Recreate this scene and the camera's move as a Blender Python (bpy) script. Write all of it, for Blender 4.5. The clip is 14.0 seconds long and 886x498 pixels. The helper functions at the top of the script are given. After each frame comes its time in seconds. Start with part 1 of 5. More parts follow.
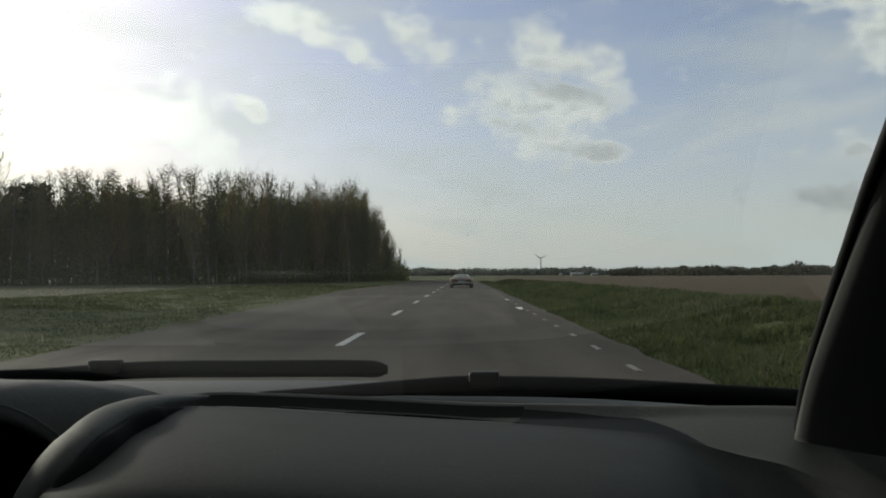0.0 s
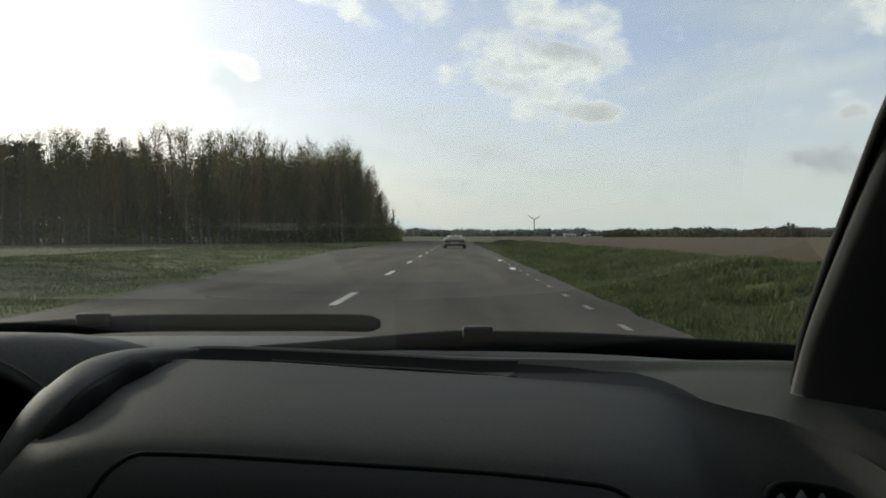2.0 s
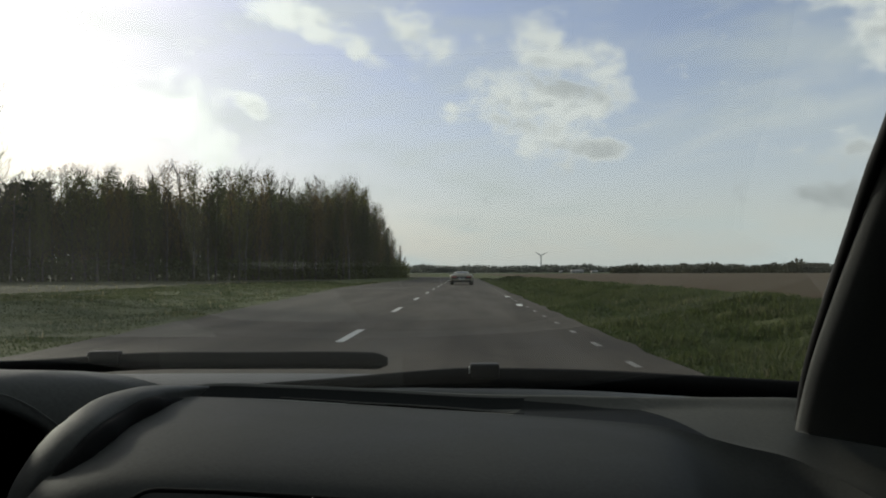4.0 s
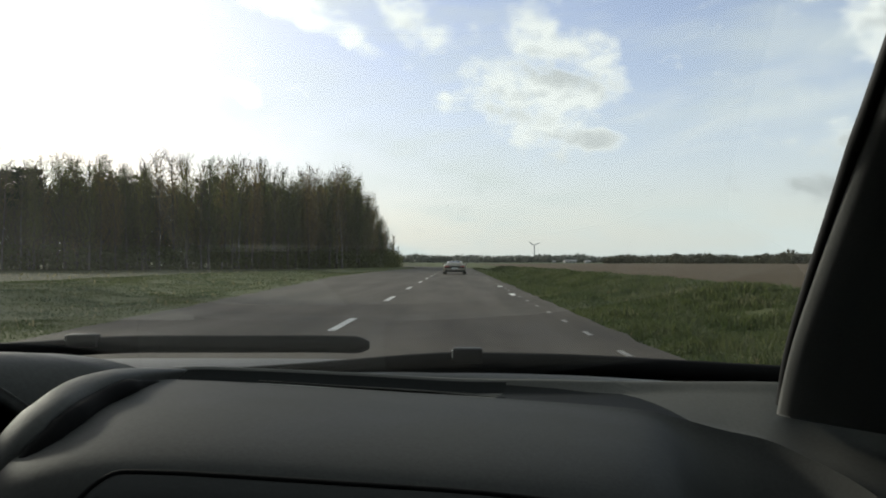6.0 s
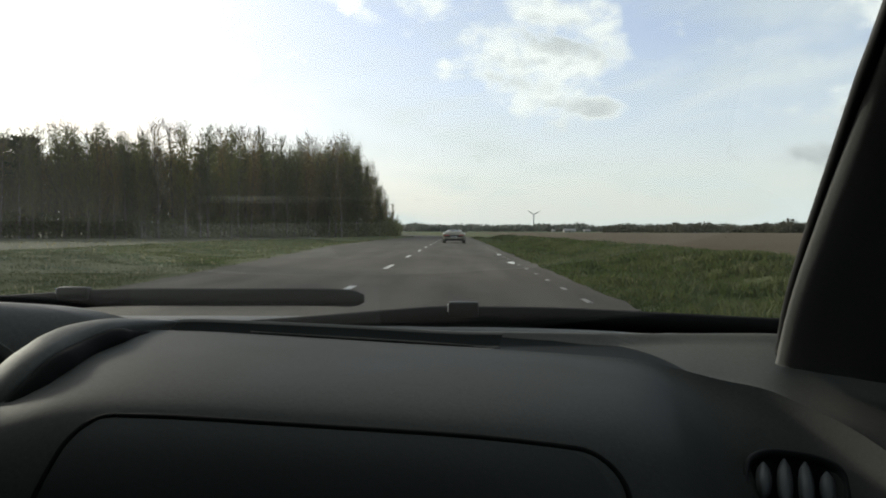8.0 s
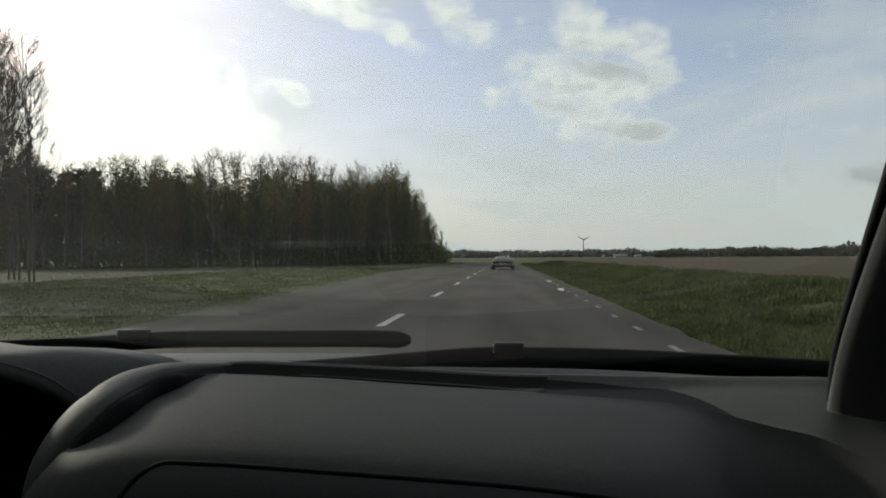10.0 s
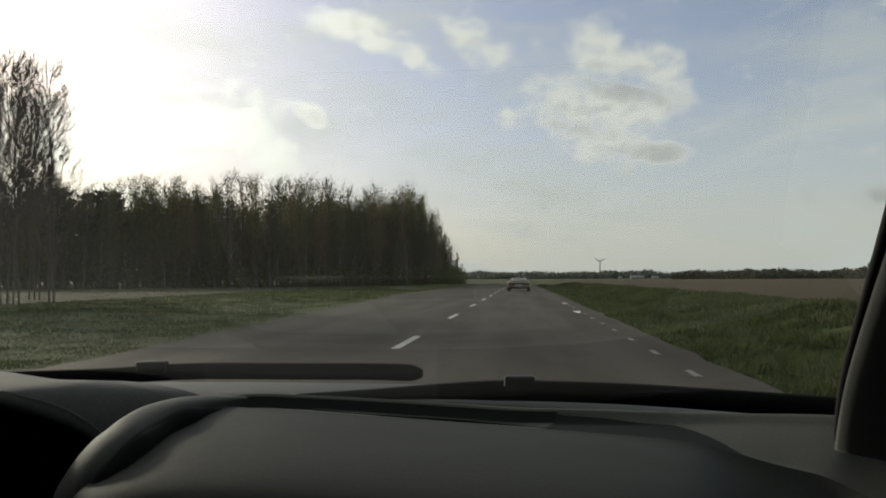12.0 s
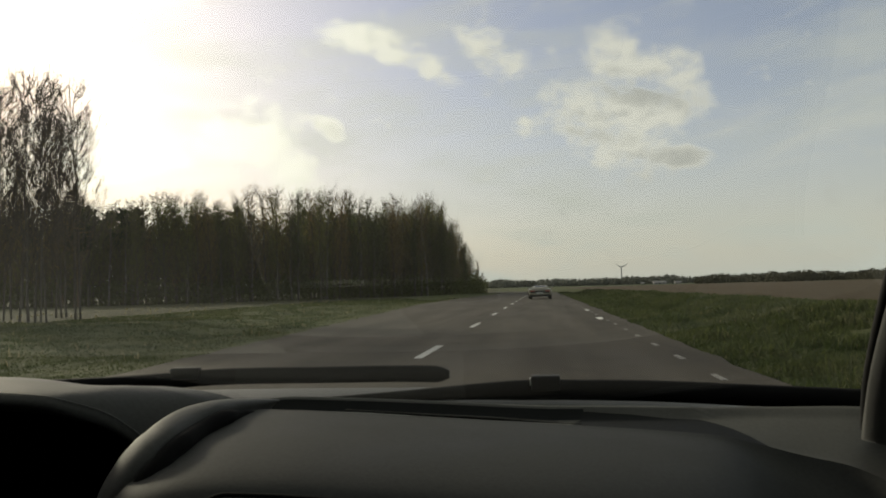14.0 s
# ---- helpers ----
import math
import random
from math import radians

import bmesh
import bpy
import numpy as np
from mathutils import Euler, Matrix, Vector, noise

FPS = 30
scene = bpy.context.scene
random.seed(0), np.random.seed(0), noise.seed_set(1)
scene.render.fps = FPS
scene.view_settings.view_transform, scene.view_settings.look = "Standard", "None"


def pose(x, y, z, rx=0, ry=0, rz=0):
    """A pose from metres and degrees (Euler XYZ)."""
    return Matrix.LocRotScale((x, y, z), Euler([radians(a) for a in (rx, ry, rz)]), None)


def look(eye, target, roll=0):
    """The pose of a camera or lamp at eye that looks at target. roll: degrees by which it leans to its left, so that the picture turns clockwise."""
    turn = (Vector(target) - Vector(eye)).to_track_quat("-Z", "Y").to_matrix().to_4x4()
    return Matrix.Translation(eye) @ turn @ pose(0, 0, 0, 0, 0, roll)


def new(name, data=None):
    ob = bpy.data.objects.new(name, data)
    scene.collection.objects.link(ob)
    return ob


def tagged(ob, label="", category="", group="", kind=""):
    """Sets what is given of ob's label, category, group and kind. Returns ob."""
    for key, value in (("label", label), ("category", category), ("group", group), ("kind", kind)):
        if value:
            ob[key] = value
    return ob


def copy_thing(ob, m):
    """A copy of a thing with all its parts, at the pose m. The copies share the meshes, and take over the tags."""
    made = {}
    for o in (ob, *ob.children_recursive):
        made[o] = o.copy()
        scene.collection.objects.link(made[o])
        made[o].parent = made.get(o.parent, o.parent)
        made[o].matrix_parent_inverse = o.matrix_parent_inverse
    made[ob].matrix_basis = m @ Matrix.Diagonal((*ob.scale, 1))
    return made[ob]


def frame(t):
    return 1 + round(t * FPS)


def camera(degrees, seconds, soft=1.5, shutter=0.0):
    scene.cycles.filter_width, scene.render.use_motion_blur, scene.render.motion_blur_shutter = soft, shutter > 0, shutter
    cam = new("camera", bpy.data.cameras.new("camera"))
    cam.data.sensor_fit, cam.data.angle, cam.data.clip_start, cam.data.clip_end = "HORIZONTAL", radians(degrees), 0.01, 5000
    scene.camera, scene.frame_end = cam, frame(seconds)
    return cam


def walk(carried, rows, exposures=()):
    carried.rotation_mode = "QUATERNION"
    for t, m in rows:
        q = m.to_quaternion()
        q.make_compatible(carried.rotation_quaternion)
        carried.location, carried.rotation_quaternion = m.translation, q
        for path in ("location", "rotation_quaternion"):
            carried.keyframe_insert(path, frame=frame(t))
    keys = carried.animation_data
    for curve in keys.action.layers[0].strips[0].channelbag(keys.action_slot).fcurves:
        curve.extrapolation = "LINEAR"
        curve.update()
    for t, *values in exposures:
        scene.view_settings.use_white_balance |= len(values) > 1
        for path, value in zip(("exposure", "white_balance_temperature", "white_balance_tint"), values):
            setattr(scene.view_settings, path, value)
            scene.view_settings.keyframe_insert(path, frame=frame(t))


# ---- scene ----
# The camera is held by hand in the passenger seat of a car that stands in its lane behind another car.
cam = camera(61.4, 14.0, soft=1.9)
walk(cam, [
    (0.0, pose(-0.0254, -0.0084, 1.0564, 92.028, 0.255, 1.562)),
    (0.5, pose(-0.0400, -0.0040, 1.0683, 91.036, 0.151, 2.030)),
    (1.0, pose(-0.0344, -0.0121, 1.0656, 92.600, 0.167, 2.261)),
    (1.5, pose(-0.0337, 0.0107, 1.0557, 89.363, 0.021, 1.386)),
    (2.0, pose(-0.0266, 0.0132, 1.0455, 89.011, 0.032, 1.048)),
    (2.4, pose(-0.0334, 0.0103, 1.0288, 88.619, -0.465, 1.000)),
    (2.5, pose(-0.0301, 0.0163, 1.0570, 88.295, -0.715, 1.702)),
    (2.7, pose(-0.0351, -0.0122, 1.0727, 92.233, 0.041, 2.386)),
    (5.0, pose(-0.0194, 0.0023, 1.0318, 91.160, 0.039, 1.219)),
    (5.5, pose(-0.0228, 0.0050, 1.0326, 90.940, -0.106, 1.667)),
    (6.0, pose(-0.0098, 0.0078, 1.0387, 91.008, -0.027, 1.060)),
    (6.5, pose(-0.0102, -0.0003, 1.0462, 92.327, -0.192, 1.592)),
    (7.0, pose(-0.0214, 0.0018, 1.0321, 92.480, -0.955, 1.192)),
    (7.5, pose(0.0026, 0.0042, 1.0403, 91.090, 0.449, 0.482)),
    (8.0, pose(-0.0045, 0.0258, 1.0140, 88.628, -0.064, 1.015)),
    (8.1, pose(-0.0082, 0.0242, 1.0092, 88.045, -0.151, 0.731)),
    (8.5, pose(-0.0241, -0.0004, 1.0448, 92.698, -0.215, 1.709)),
    (11.0, pose(0.0164, 0.0136, 1.0335, 89.543, -0.044, 6.375)),
    (11.5, pose(0.0038, -0.0224, 1.0619, 94.411, -0.972, 7.165)),
    (12.0, pose(0.0103, -0.0123, 1.0580, 92.306, 0.274, 5.966)),
    (12.5, pose(0.0410, 0.0116, 1.0345, 90.978, 1.471, 8.651)),
    (13.0, pose(-0.0055, 0.0286, 1.0624, 93.010, 0.249, 9.145)),
    (13.5, pose(0.0321, -0.0060, 1.0442, 90.845, 2.228, 9.096)),
    (14.0, pose(0.0069, -0.0335, 1.0465, 93.076, 1.514, 7.565)),
], exposures=[
    (0.0, -0.26, 6380, 4), (0.5, -0.38, 6380, 4), (1.0, -0.30, 6380, 4), (1.5, -0.20, 6380, 4), (2.0, 0.10, 6380, 4), (2.5, 0.27, 6380, 4),
    (5.0, -0.46, 6380, 4), (5.5, -0.05, 6380, 4), (6.0, 0.27, 6380, 4), (6.5, 0.02, 6380, 4), (7.0, 0.05, 6380, 4),
    (7.5, 0.18, 6380, 4), (8.1, 0.37, 6380, 4), (8.5, 0.22, 6380, 4), (11.0, -0.15, 6450, 4), (11.5, -0.22, 6550, 4),
    (12.0, -0.24, 6700, 4), (12.5, -0.18, 6900, 4), (13.0, 0.00, 7000, 4), (14.0, -0.25, 7250, 4)])

EYE = 1.05           # height of the passenger's eye over the road
SUN_AZ, SUN_EL = radians(-49.0), radians(19.0)
SUN_DIR = Vector((math.sin(SUN_AZ) * math.cos(SUN_EL), math.cos(SUN_AZ) * math.cos(SUN_EL), math.sin(SUN_EL)))


# ---------------------------------------------------------------- node helpers
class Nodes:
    """A thin wrapper that wires nodes of one tree."""

    def __init__(self, tree):
        self.tree = tree

    def add(self, kind):
        return self.tree.nodes.new(kind)

    def put(self, value, socket):
        if isinstance(value, bpy.types.NodeSocket):
            self.tree.links.new(value, socket)
        else:
            socket.default_value = value

    def math(self, op, a, b=0.0, c=0.0, clamp=False):
        node = self.add("ShaderNodeMath")
        node.operation, node.use_clamp = op, clamp
        for value, socket in zip((a, b, c), node.inputs):
            self.put(value, socket)
        return node.outputs[0]

    def mix(self, fac, a, b, blend="MIX"):
        node = self.add("ShaderNodeMix")
        node.data_type, node.blend_type = "RGBA", blend
        self.put(fac, node.inputs[0])
        self.put(a, node.inputs[6])
        self.put(b, node.inputs[7])
        return node.outputs[2]

    def noise(self, vector, scale, detail=4.0, rough=0.55, distort=0.0):
        node = self.add("ShaderNodeTexNoise")
        self.put(vector, node.inputs["Vector"])
        self.put(scale, node.inputs["Scale"])
        self.put(detail, node.inputs["Detail"])
        self.put(rough, node.inputs["Roughness"])
        self.put(distort, node.inputs["Distortion"])
        return node.outputs[0]

    def ramp(self, value, low, high, to_low=0.0, to_high=1.0):
        node = self.add("ShaderNodeMapRange")
        node.interpolation_type = "SMOOTHSTEP"
        for v, name in ((value, "Value"), (low, "From Min"), (high, "From Max"), (to_low, "To Min"), (to_high, "To Max")):
            self.put(v, node.inputs[name])
        return node.outputs[0]

    def xyz(self, x, y, z):
        node = self.add("ShaderNodeCombineXYZ")
        for v, s in zip((x, y, z), node.inputs):
            self.put(v, s)
        return node.outputs[0]


def rgb(r, g, b):
    return (r, g, b, 1.0)


# ---------------------------------------------------------------- sky and sun
def make_sky():
    world = bpy.data.worlds.new("sky")
    scene.world = world
    world.use_nodes = True
    n = Nodes(world.node_tree)
    world.node_tree.nodes.clear()
    out = n.add("ShaderNodeOutputWorld")
    back = n.add("ShaderNodeBackground")
    sky = n.add("ShaderNodeTexSky")
    sky.sky_type, sky.sun_disc = "NISHITA", False
    sky.sun_elevation, sky.sun_rotation = SUN_EL, SUN_AZ
    sky.air_density, sky.dust_density, sky.ozone_density = 1.0, 1.2, 1.5
    where = n.add("ShaderNodeTexCoord").outputs["Generated"]
    split = n.add("ShaderNodeSeparateXYZ")
    n.put(where, split.inputs[0])
    dx, dy, dz = split.outputs
    az = n.math("MULTIPLY", n.math("ARCTAN2", dx, dy), 57.2958)
    el = n.math("MULTIPLY", n.math("ARCSINE", dz), 57.2958)
    up = n.math("MAXIMUM", el, 0.0)
    dot = n.add("ShaderNodeVectorMath")
    dot.operation = "DOT_PRODUCT"
    n.put(where, dot.inputs[0])
    dot.inputs[1].default_value = SUN_DIR
    near_sun = n.math("MAXIMUM", dot.outputs["Value"], 0.0)
    # thin haze that thickens to the horizon
    base = n.mix(1.0, sky.outputs[0], rgb(SKY_GAIN * 1.30, SKY_GAIN * 1.10, SKY_GAIN * 1.24), "MULTIPLY")
    flat = n.xyz(n.math("MULTIPLY", az, 0.045), n.math("MULTIPLY", el, 0.16), 0.0)
    veil = n.ramp(n.noise(flat, 1.3, 4.0, 0.55, 0.2), 0.40, 0.75)
    low = n.math("POWER", 2.71828, n.math("MULTIPLY", up, -0.085))
    high = n.ramp(el, 22.0, 60.0, 0.0, 0.75)
    haze = n.math("ADD", n.math("ADD", n.math("MULTIPLY", low, 0.95), high), n.math("MULTIPLY", veil, 0.46), clamp=True)
    glow_wide = n.math("POWER", near_sun, 10.0)
    glow_near = n.math("POWER", near_sun, 48.0)
    haze_col = n.mix(glow_wide, rgb(0.645, 0.685, 0.70), rgb(1.10, 1.12, 1.04))
    col = n.mix(haze, base, haze_col)
    col = n.mix(n.math("MULTIPLY", glow_wide, 0.50), col, rgb(1.15, 1.12, 1.02), "ADD")
    col = n.mix(glow_near, col, rgb(2.2, 2.1, 1.9), "ADD")
    # thin drawn-out wisps high up
    drawn = n.xyz(n.math("ADD", n.math("MULTIPLY", az, 0.030), n.math("MULTIPLY", el, 0.035)), n.math("MULTIPLY", n.math("SUBTRACT", el, n.math("MULTIPLY", az, 0.22)), 0.17), 5.3)
    wisp = n.ramp(n.noise(drawn, 2.0, 7.0, 0.62, 0.5), 0.46, 0.80)
    wisp = n.math("MULTIPLY", n.math("MULTIPLY", wisp, n.ramp(el, 3.0, 9.0)), 0.45)
    col = n.mix(wisp, col, n.mix(glow_wide, rgb(0.74, 0.76, 0.78), rgb(1.5, 1.48, 1.4)))
    # heaped clouds: soft ellipses (azimuth, elevation, half width, half height, tilt, weight) broken up by noise
    def ellipse(a, e, ra, re, tilt):
        c, t = math.cos(radians(tilt)), math.sin(radians(tilt))
        u, v = n.math("SUBTRACT", az, a), n.math("SUBTRACT", el, e)
        p = n.math("ADD", n.math("MULTIPLY", u, c / ra), n.math("MULTIPLY", v, t / ra))
        q = n.math("ADD", n.math("MULTIPLY", u, -t / re), n.math("MULTIPLY", v, c / re))
        return n.math("SUBTRACT", 1.0, n.math("ADD", n.math("MULTIPLY", p, p), n.math("MULTIPLY", q, q)))

    def together(rows):
        shape = None
        for *place, weight in rows:
            one = n.math("MULTIPLY", ellipse(*place), weight)
            shape = one if shape is None else n.math("SMOOTH_MAX", shape, one, 0.25)
        return shape
    shape = together([(4.9, 13.2, 5.2, 2.5, -6, 1.0), (5.8, 16.9, 2.9, 1.9, -30, 0.9), (9.6, 15.4, 3.0, 1.9, -20, 0.9), (8.4, 12.6, 4.0, 2.2, 0, 0.9),
                      (6.6, 9.9, 3.8, 2.3, -20, 0.85), (10.2, 9.2, 2.6, 1.0, -5, 0.9), (0.3, 12.4, 1.6, 0.7, 0, 0.3),
                      (-11.4, 18.2, 5.2, 1.2, -16, 0.75), (-7.8, 16.6, 2.6, 1.0, -35, 0.7), (-3.4, 17.6, 3.4, 1.6, -36, 0.8), (-22.0, 11.9, 4.4, 2.4, 0, 0.95),
                      (-18.8, 8.6, 2.6, 1.9, -30, 0.7), (-15.9, 12.3, 1.7, 0.8, -20, 0.85), (27.0, 18.6, 5.5, 1.5, -14, 0.9), (30.0, 15.6, 3.6, 2.6, 10, 0.9),
                      (27.0, 8.0, 2.6, 0.8, 6, 0.12), (25.5, 5.2, 2.4, 0.7, -6, 0.14), (-33.0, 10.0, 6.0, 2.2, 0, 0.8),
                      (-36.0, 5.0, 5.5, 1.4, 4, 0.75), (-27.0, 5.5, 4.5, 1.2, -10, 0.7)])
    under = together([(7.9, 13.9, 4.0, 0.95, -14, 1.0), (10.3, 9.2, 2.6, 0.8, 0, 1.0), (4.6, 11.2, 2.2, 0.6, -10, 0.4), (27.0, 8.0, 3.0, 1.0, 6, 1.0), (25.5, 5.2, 2.8, 0.9, -6, 1.0)])
    field = n.xyz(n.math("MULTIPLY", az, 0.10), n.math("MULTIPLY", el, 0.14), 3.7)
    puffs = n.noise(field, 4.6, 8.0, 0.56, 0.15)
    sunward = n.xyz(n.math("MULTIPLY", n.math("SUBTRACT", az, 0.6), 0.10), n.math("MULTIPLY", n.math("ADD", el, 0.5), 0.14), 3.7)
    puffs_sunward = n.noise(sunward, 4.6, 5.0, 0.52, 0.15)
    curl = n.math("MULTIPLY", n.math("SUBTRACT", n.noise(field, 2.4, 4.0, 0.55), 0.5), 2.4)
    shape = n.math("ADD", shape, curl)
    wide = n.noise(field, 0.7, 3.0, 0.5)
    behind = n.ramp(n.math("ABSOLUTE", az), 38.0, 60.0)
    shape = n.math("MAXIMUM", shape, n.math("SUBTRACT", n.math("MULTIPLY", behind, wide), 0.45))
    cover = n.math("ADD", n.math("MULTIPLY", n.math("MAXIMUM", shape, -1.2), 1.25), n.math("MULTIPLY", n.math("SUBTRACT", puffs, 0.5), 3.6))
    mask = n.ramp(cover, -0.35, 1.25)
    mask = n.math("MULTIPLY", mask, n.ramp(el, 0.5, 3.5))
    # undersides are grey, the rims towards the sun bright
    relief = n.math("MULTIPLY", n.math("SUBTRACT", puffs_sunward, puffs), 2.0)
    inner = n.noise(n.xyz(n.math("MULTIPLY", az, 0.07), n.math("MULTIPLY", el, 0.20), 9.1), 2.0, 5.0, 0.55, 0.3)
    grey = n.math("ADD", n.math("MULTIPLY", n.ramp(cover, 0.35, 1.2), n.math("MULTIPLY", n.ramp(inner, 0.50, 0.70), 0.55)), relief, clamp=True)
    deep = n.ramp(n.math("ADD", under, n.math("MULTIPLY", n.math("SUBTRACT", puffs, 0.5), 3.0)), -0.5, 1.3, 0.0, 0.9)
    grey = n.math("MAXIMUM", grey, deep)
    grey = n.math("MULTIPLY", grey, n.ramp(cover, 0.2, 0.9, 0.0, 0.8))
    grey = n.math("MULTIPLY", grey, n.ramp(glow_wide, 0.10, 0.45, 1.0, 0.0))
    lit = n.mix(glow_wide, rgb(0.86, 0.87, 0.875), rgb(3.2, 3.15, 3.0))
    dull = n.mix(glow_wide, rgb(0.40, 0.42, 0.445), rgb(2.2, 2.15, 2.0))
    grey = n.math("MAXIMUM", grey, n.ramp(n.math("ADD", el, n.math("MULTIPLY", glow_wide, 40.0)), 5.0, 10.0, 1.0, 0.0))
    cloud = n.mix(n.math("MULTIPLY", grey, 0.9), lit, dull)
    col = n.mix(n.math("MULTIPLY", mask, 0.92), col, cloud)
    n.put(col, back.inputs[0])
    back.inputs[1].default_value = SKY_LEVEL
    world.node_tree.links.new(back.outputs[0], out.inputs[0])


SKY_GAIN, SKY_LEVEL = 0.135, 1.0
make_sky()
sun = new("sun", bpy.data.lights.new("sun", "SUN"))
sun.data.energy, sun.data.angle, sun.data.color = 3.1, radians(3.0), (1.0, 0.93, 0.82)
sun.matrix_world = look(SUN_DIR * 100, (0, 0, 0))


# ---------------------------------------------------------------- materials
def material(name, colour, rough=0.6, metal=0.0, vary=0.25, grain=30.0, patch=1.5, bump=0.0, spec=0.5, random_tint=0.0, sheen=0.0):
    """A surface with variation at two scales and fine relief, in object space."""
    mat = bpy.data.materials.new(name)
    mat.use_nodes = True
    n = Nodes(mat.node_tree)
    shader = mat.node_tree.nodes["Principled BSDF"]
    place = n.add("ShaderNodeTexCoord").outputs["Object"]
    fine, broad = n.noise(place, grain, 5.0, 0.6), n.noise(place, patch, 3.0, 0.5)
    value = n.math("ADD", n.math("MULTIPLY", fine, 0.5), n.math("MULTIPLY", broad, 0.5))
    value = n.ramp(value, 0.3, 0.7, 1.0 - vary, 1.0 + vary)
    if random_tint:
        info = n.add("ShaderNodeObjectInfo").outputs["Random"]
        value = n.math("MULTIPLY", value, n.math("ADD", 1.0 - random_tint, n.math("MULTIPLY", info, 2 * random_tint)))
    tint = n.add("ShaderNodeVectorMath")
    tint.operation = "SCALE"
    tint.inputs[0].default_value = colour
    n.put(value, tint.inputs["Scale"])
    n.put(tint.outputs[0], shader.inputs["Base Color"])
    n.put(n.ramp(broad, 0.2, 0.8, max(0.02, rough - 0.08), min(1.0, rough + 0.08)), shader.inputs["Roughness"])
    shader.inputs["Metallic"].default_value = metal
    shader.inputs["Specular IOR Level"].default_value = spec
    if sheen:
        shader.inputs["Sheen Weight"].default_value = sheen
    if bump:
        relief = n.add("ShaderNodeBump")
        relief.inputs["Strength"].default_value = 0.5
        relief.inputs["Distance"].default_value = bump
        n.put(fine, relief.inputs["Height"])
        n.put(relief.outputs[0], shader.inputs["Normal"])
    return mat


def leaf_material(name, a, b, through_light=0.4):
    """Leaves: two colours mixed leaf by leaf, some light shining through."""
    mat = bpy.data.materials.new(name)
    mat.use_nodes = True
    n = Nodes(mat.node_tree)
    shader = mat.node_tree.nodes["Principled BSDF"]
    out = mat.node_tree.nodes["Material Output"]
    island = n.add("ShaderNodeNewGeometry").outputs["Random Per Island"]
    whole = n.add("ShaderNodeObjectInfo").outputs["Random"]
    col = n.mix(n.math("ADD", n.math("MULTIPLY", island, 0.6), n.math("MULTIPLY", whole, 0.4)), rgb(*a), rgb(*b))
    n.put(col, shader.inputs["Base Color"])
    shader.inputs["Roughness"].default_value = 0.7
    shader.inputs["Specular IOR Level"].default_value = 0.2
    glow = n.add("ShaderNodeBsdfTranslucent")
    n.put(col, glow.inputs[0])
    both = n.add("ShaderNodeMixShader")
    both.inputs[0].default_value = through_light
    mat.node_tree.links.new(shader.outputs[0], both.inputs[1])
    mat.node_tree.links.new(glow.outputs[0], both.inputs[2])
    mat.node_tree.links.new(both.outputs[0], out.inputs[0])
    return mat


def grass_material():
    """Grass blades: fresh, dull and dry patches, and every blade a little different."""
    mat = leaf_material("grass_blades", (0.8, 0.8, 0.8), (1.0, 1.0, 1.0), 0.5)
    n = Nodes(mat.node_tree)
    shader = mat.node_tree.nodes["Principled BSDF"]
    blade = shader.inputs["Base Color"].links[0].from_socket
    place = n.add("ShaderNodeTexCoord").outputs["Object"]
    patch = n.mix(n.ramp(n.noise(place, 0.35, 4.0, 0.6), 0.38, 0.60), rgb(0.044, 0.062, 0.020), rgb(0.078, 0.092, 0.034))
    patch = n.mix(n.ramp(n.noise(place, 0.8, 4.0, 0.6), 0.54, 0.76), patch, rgb(0.160, 0.160, 0.088))
    col = n.mix(1.0, patch, blade, "MULTIPLY")
    n.put(col, shader.inputs["Base Color"])
    for node in mat.node_tree.nodes:
        if node.type == "BSDF_TRANSLUCENT":
            n.put(col, node.inputs[0])
    return mat


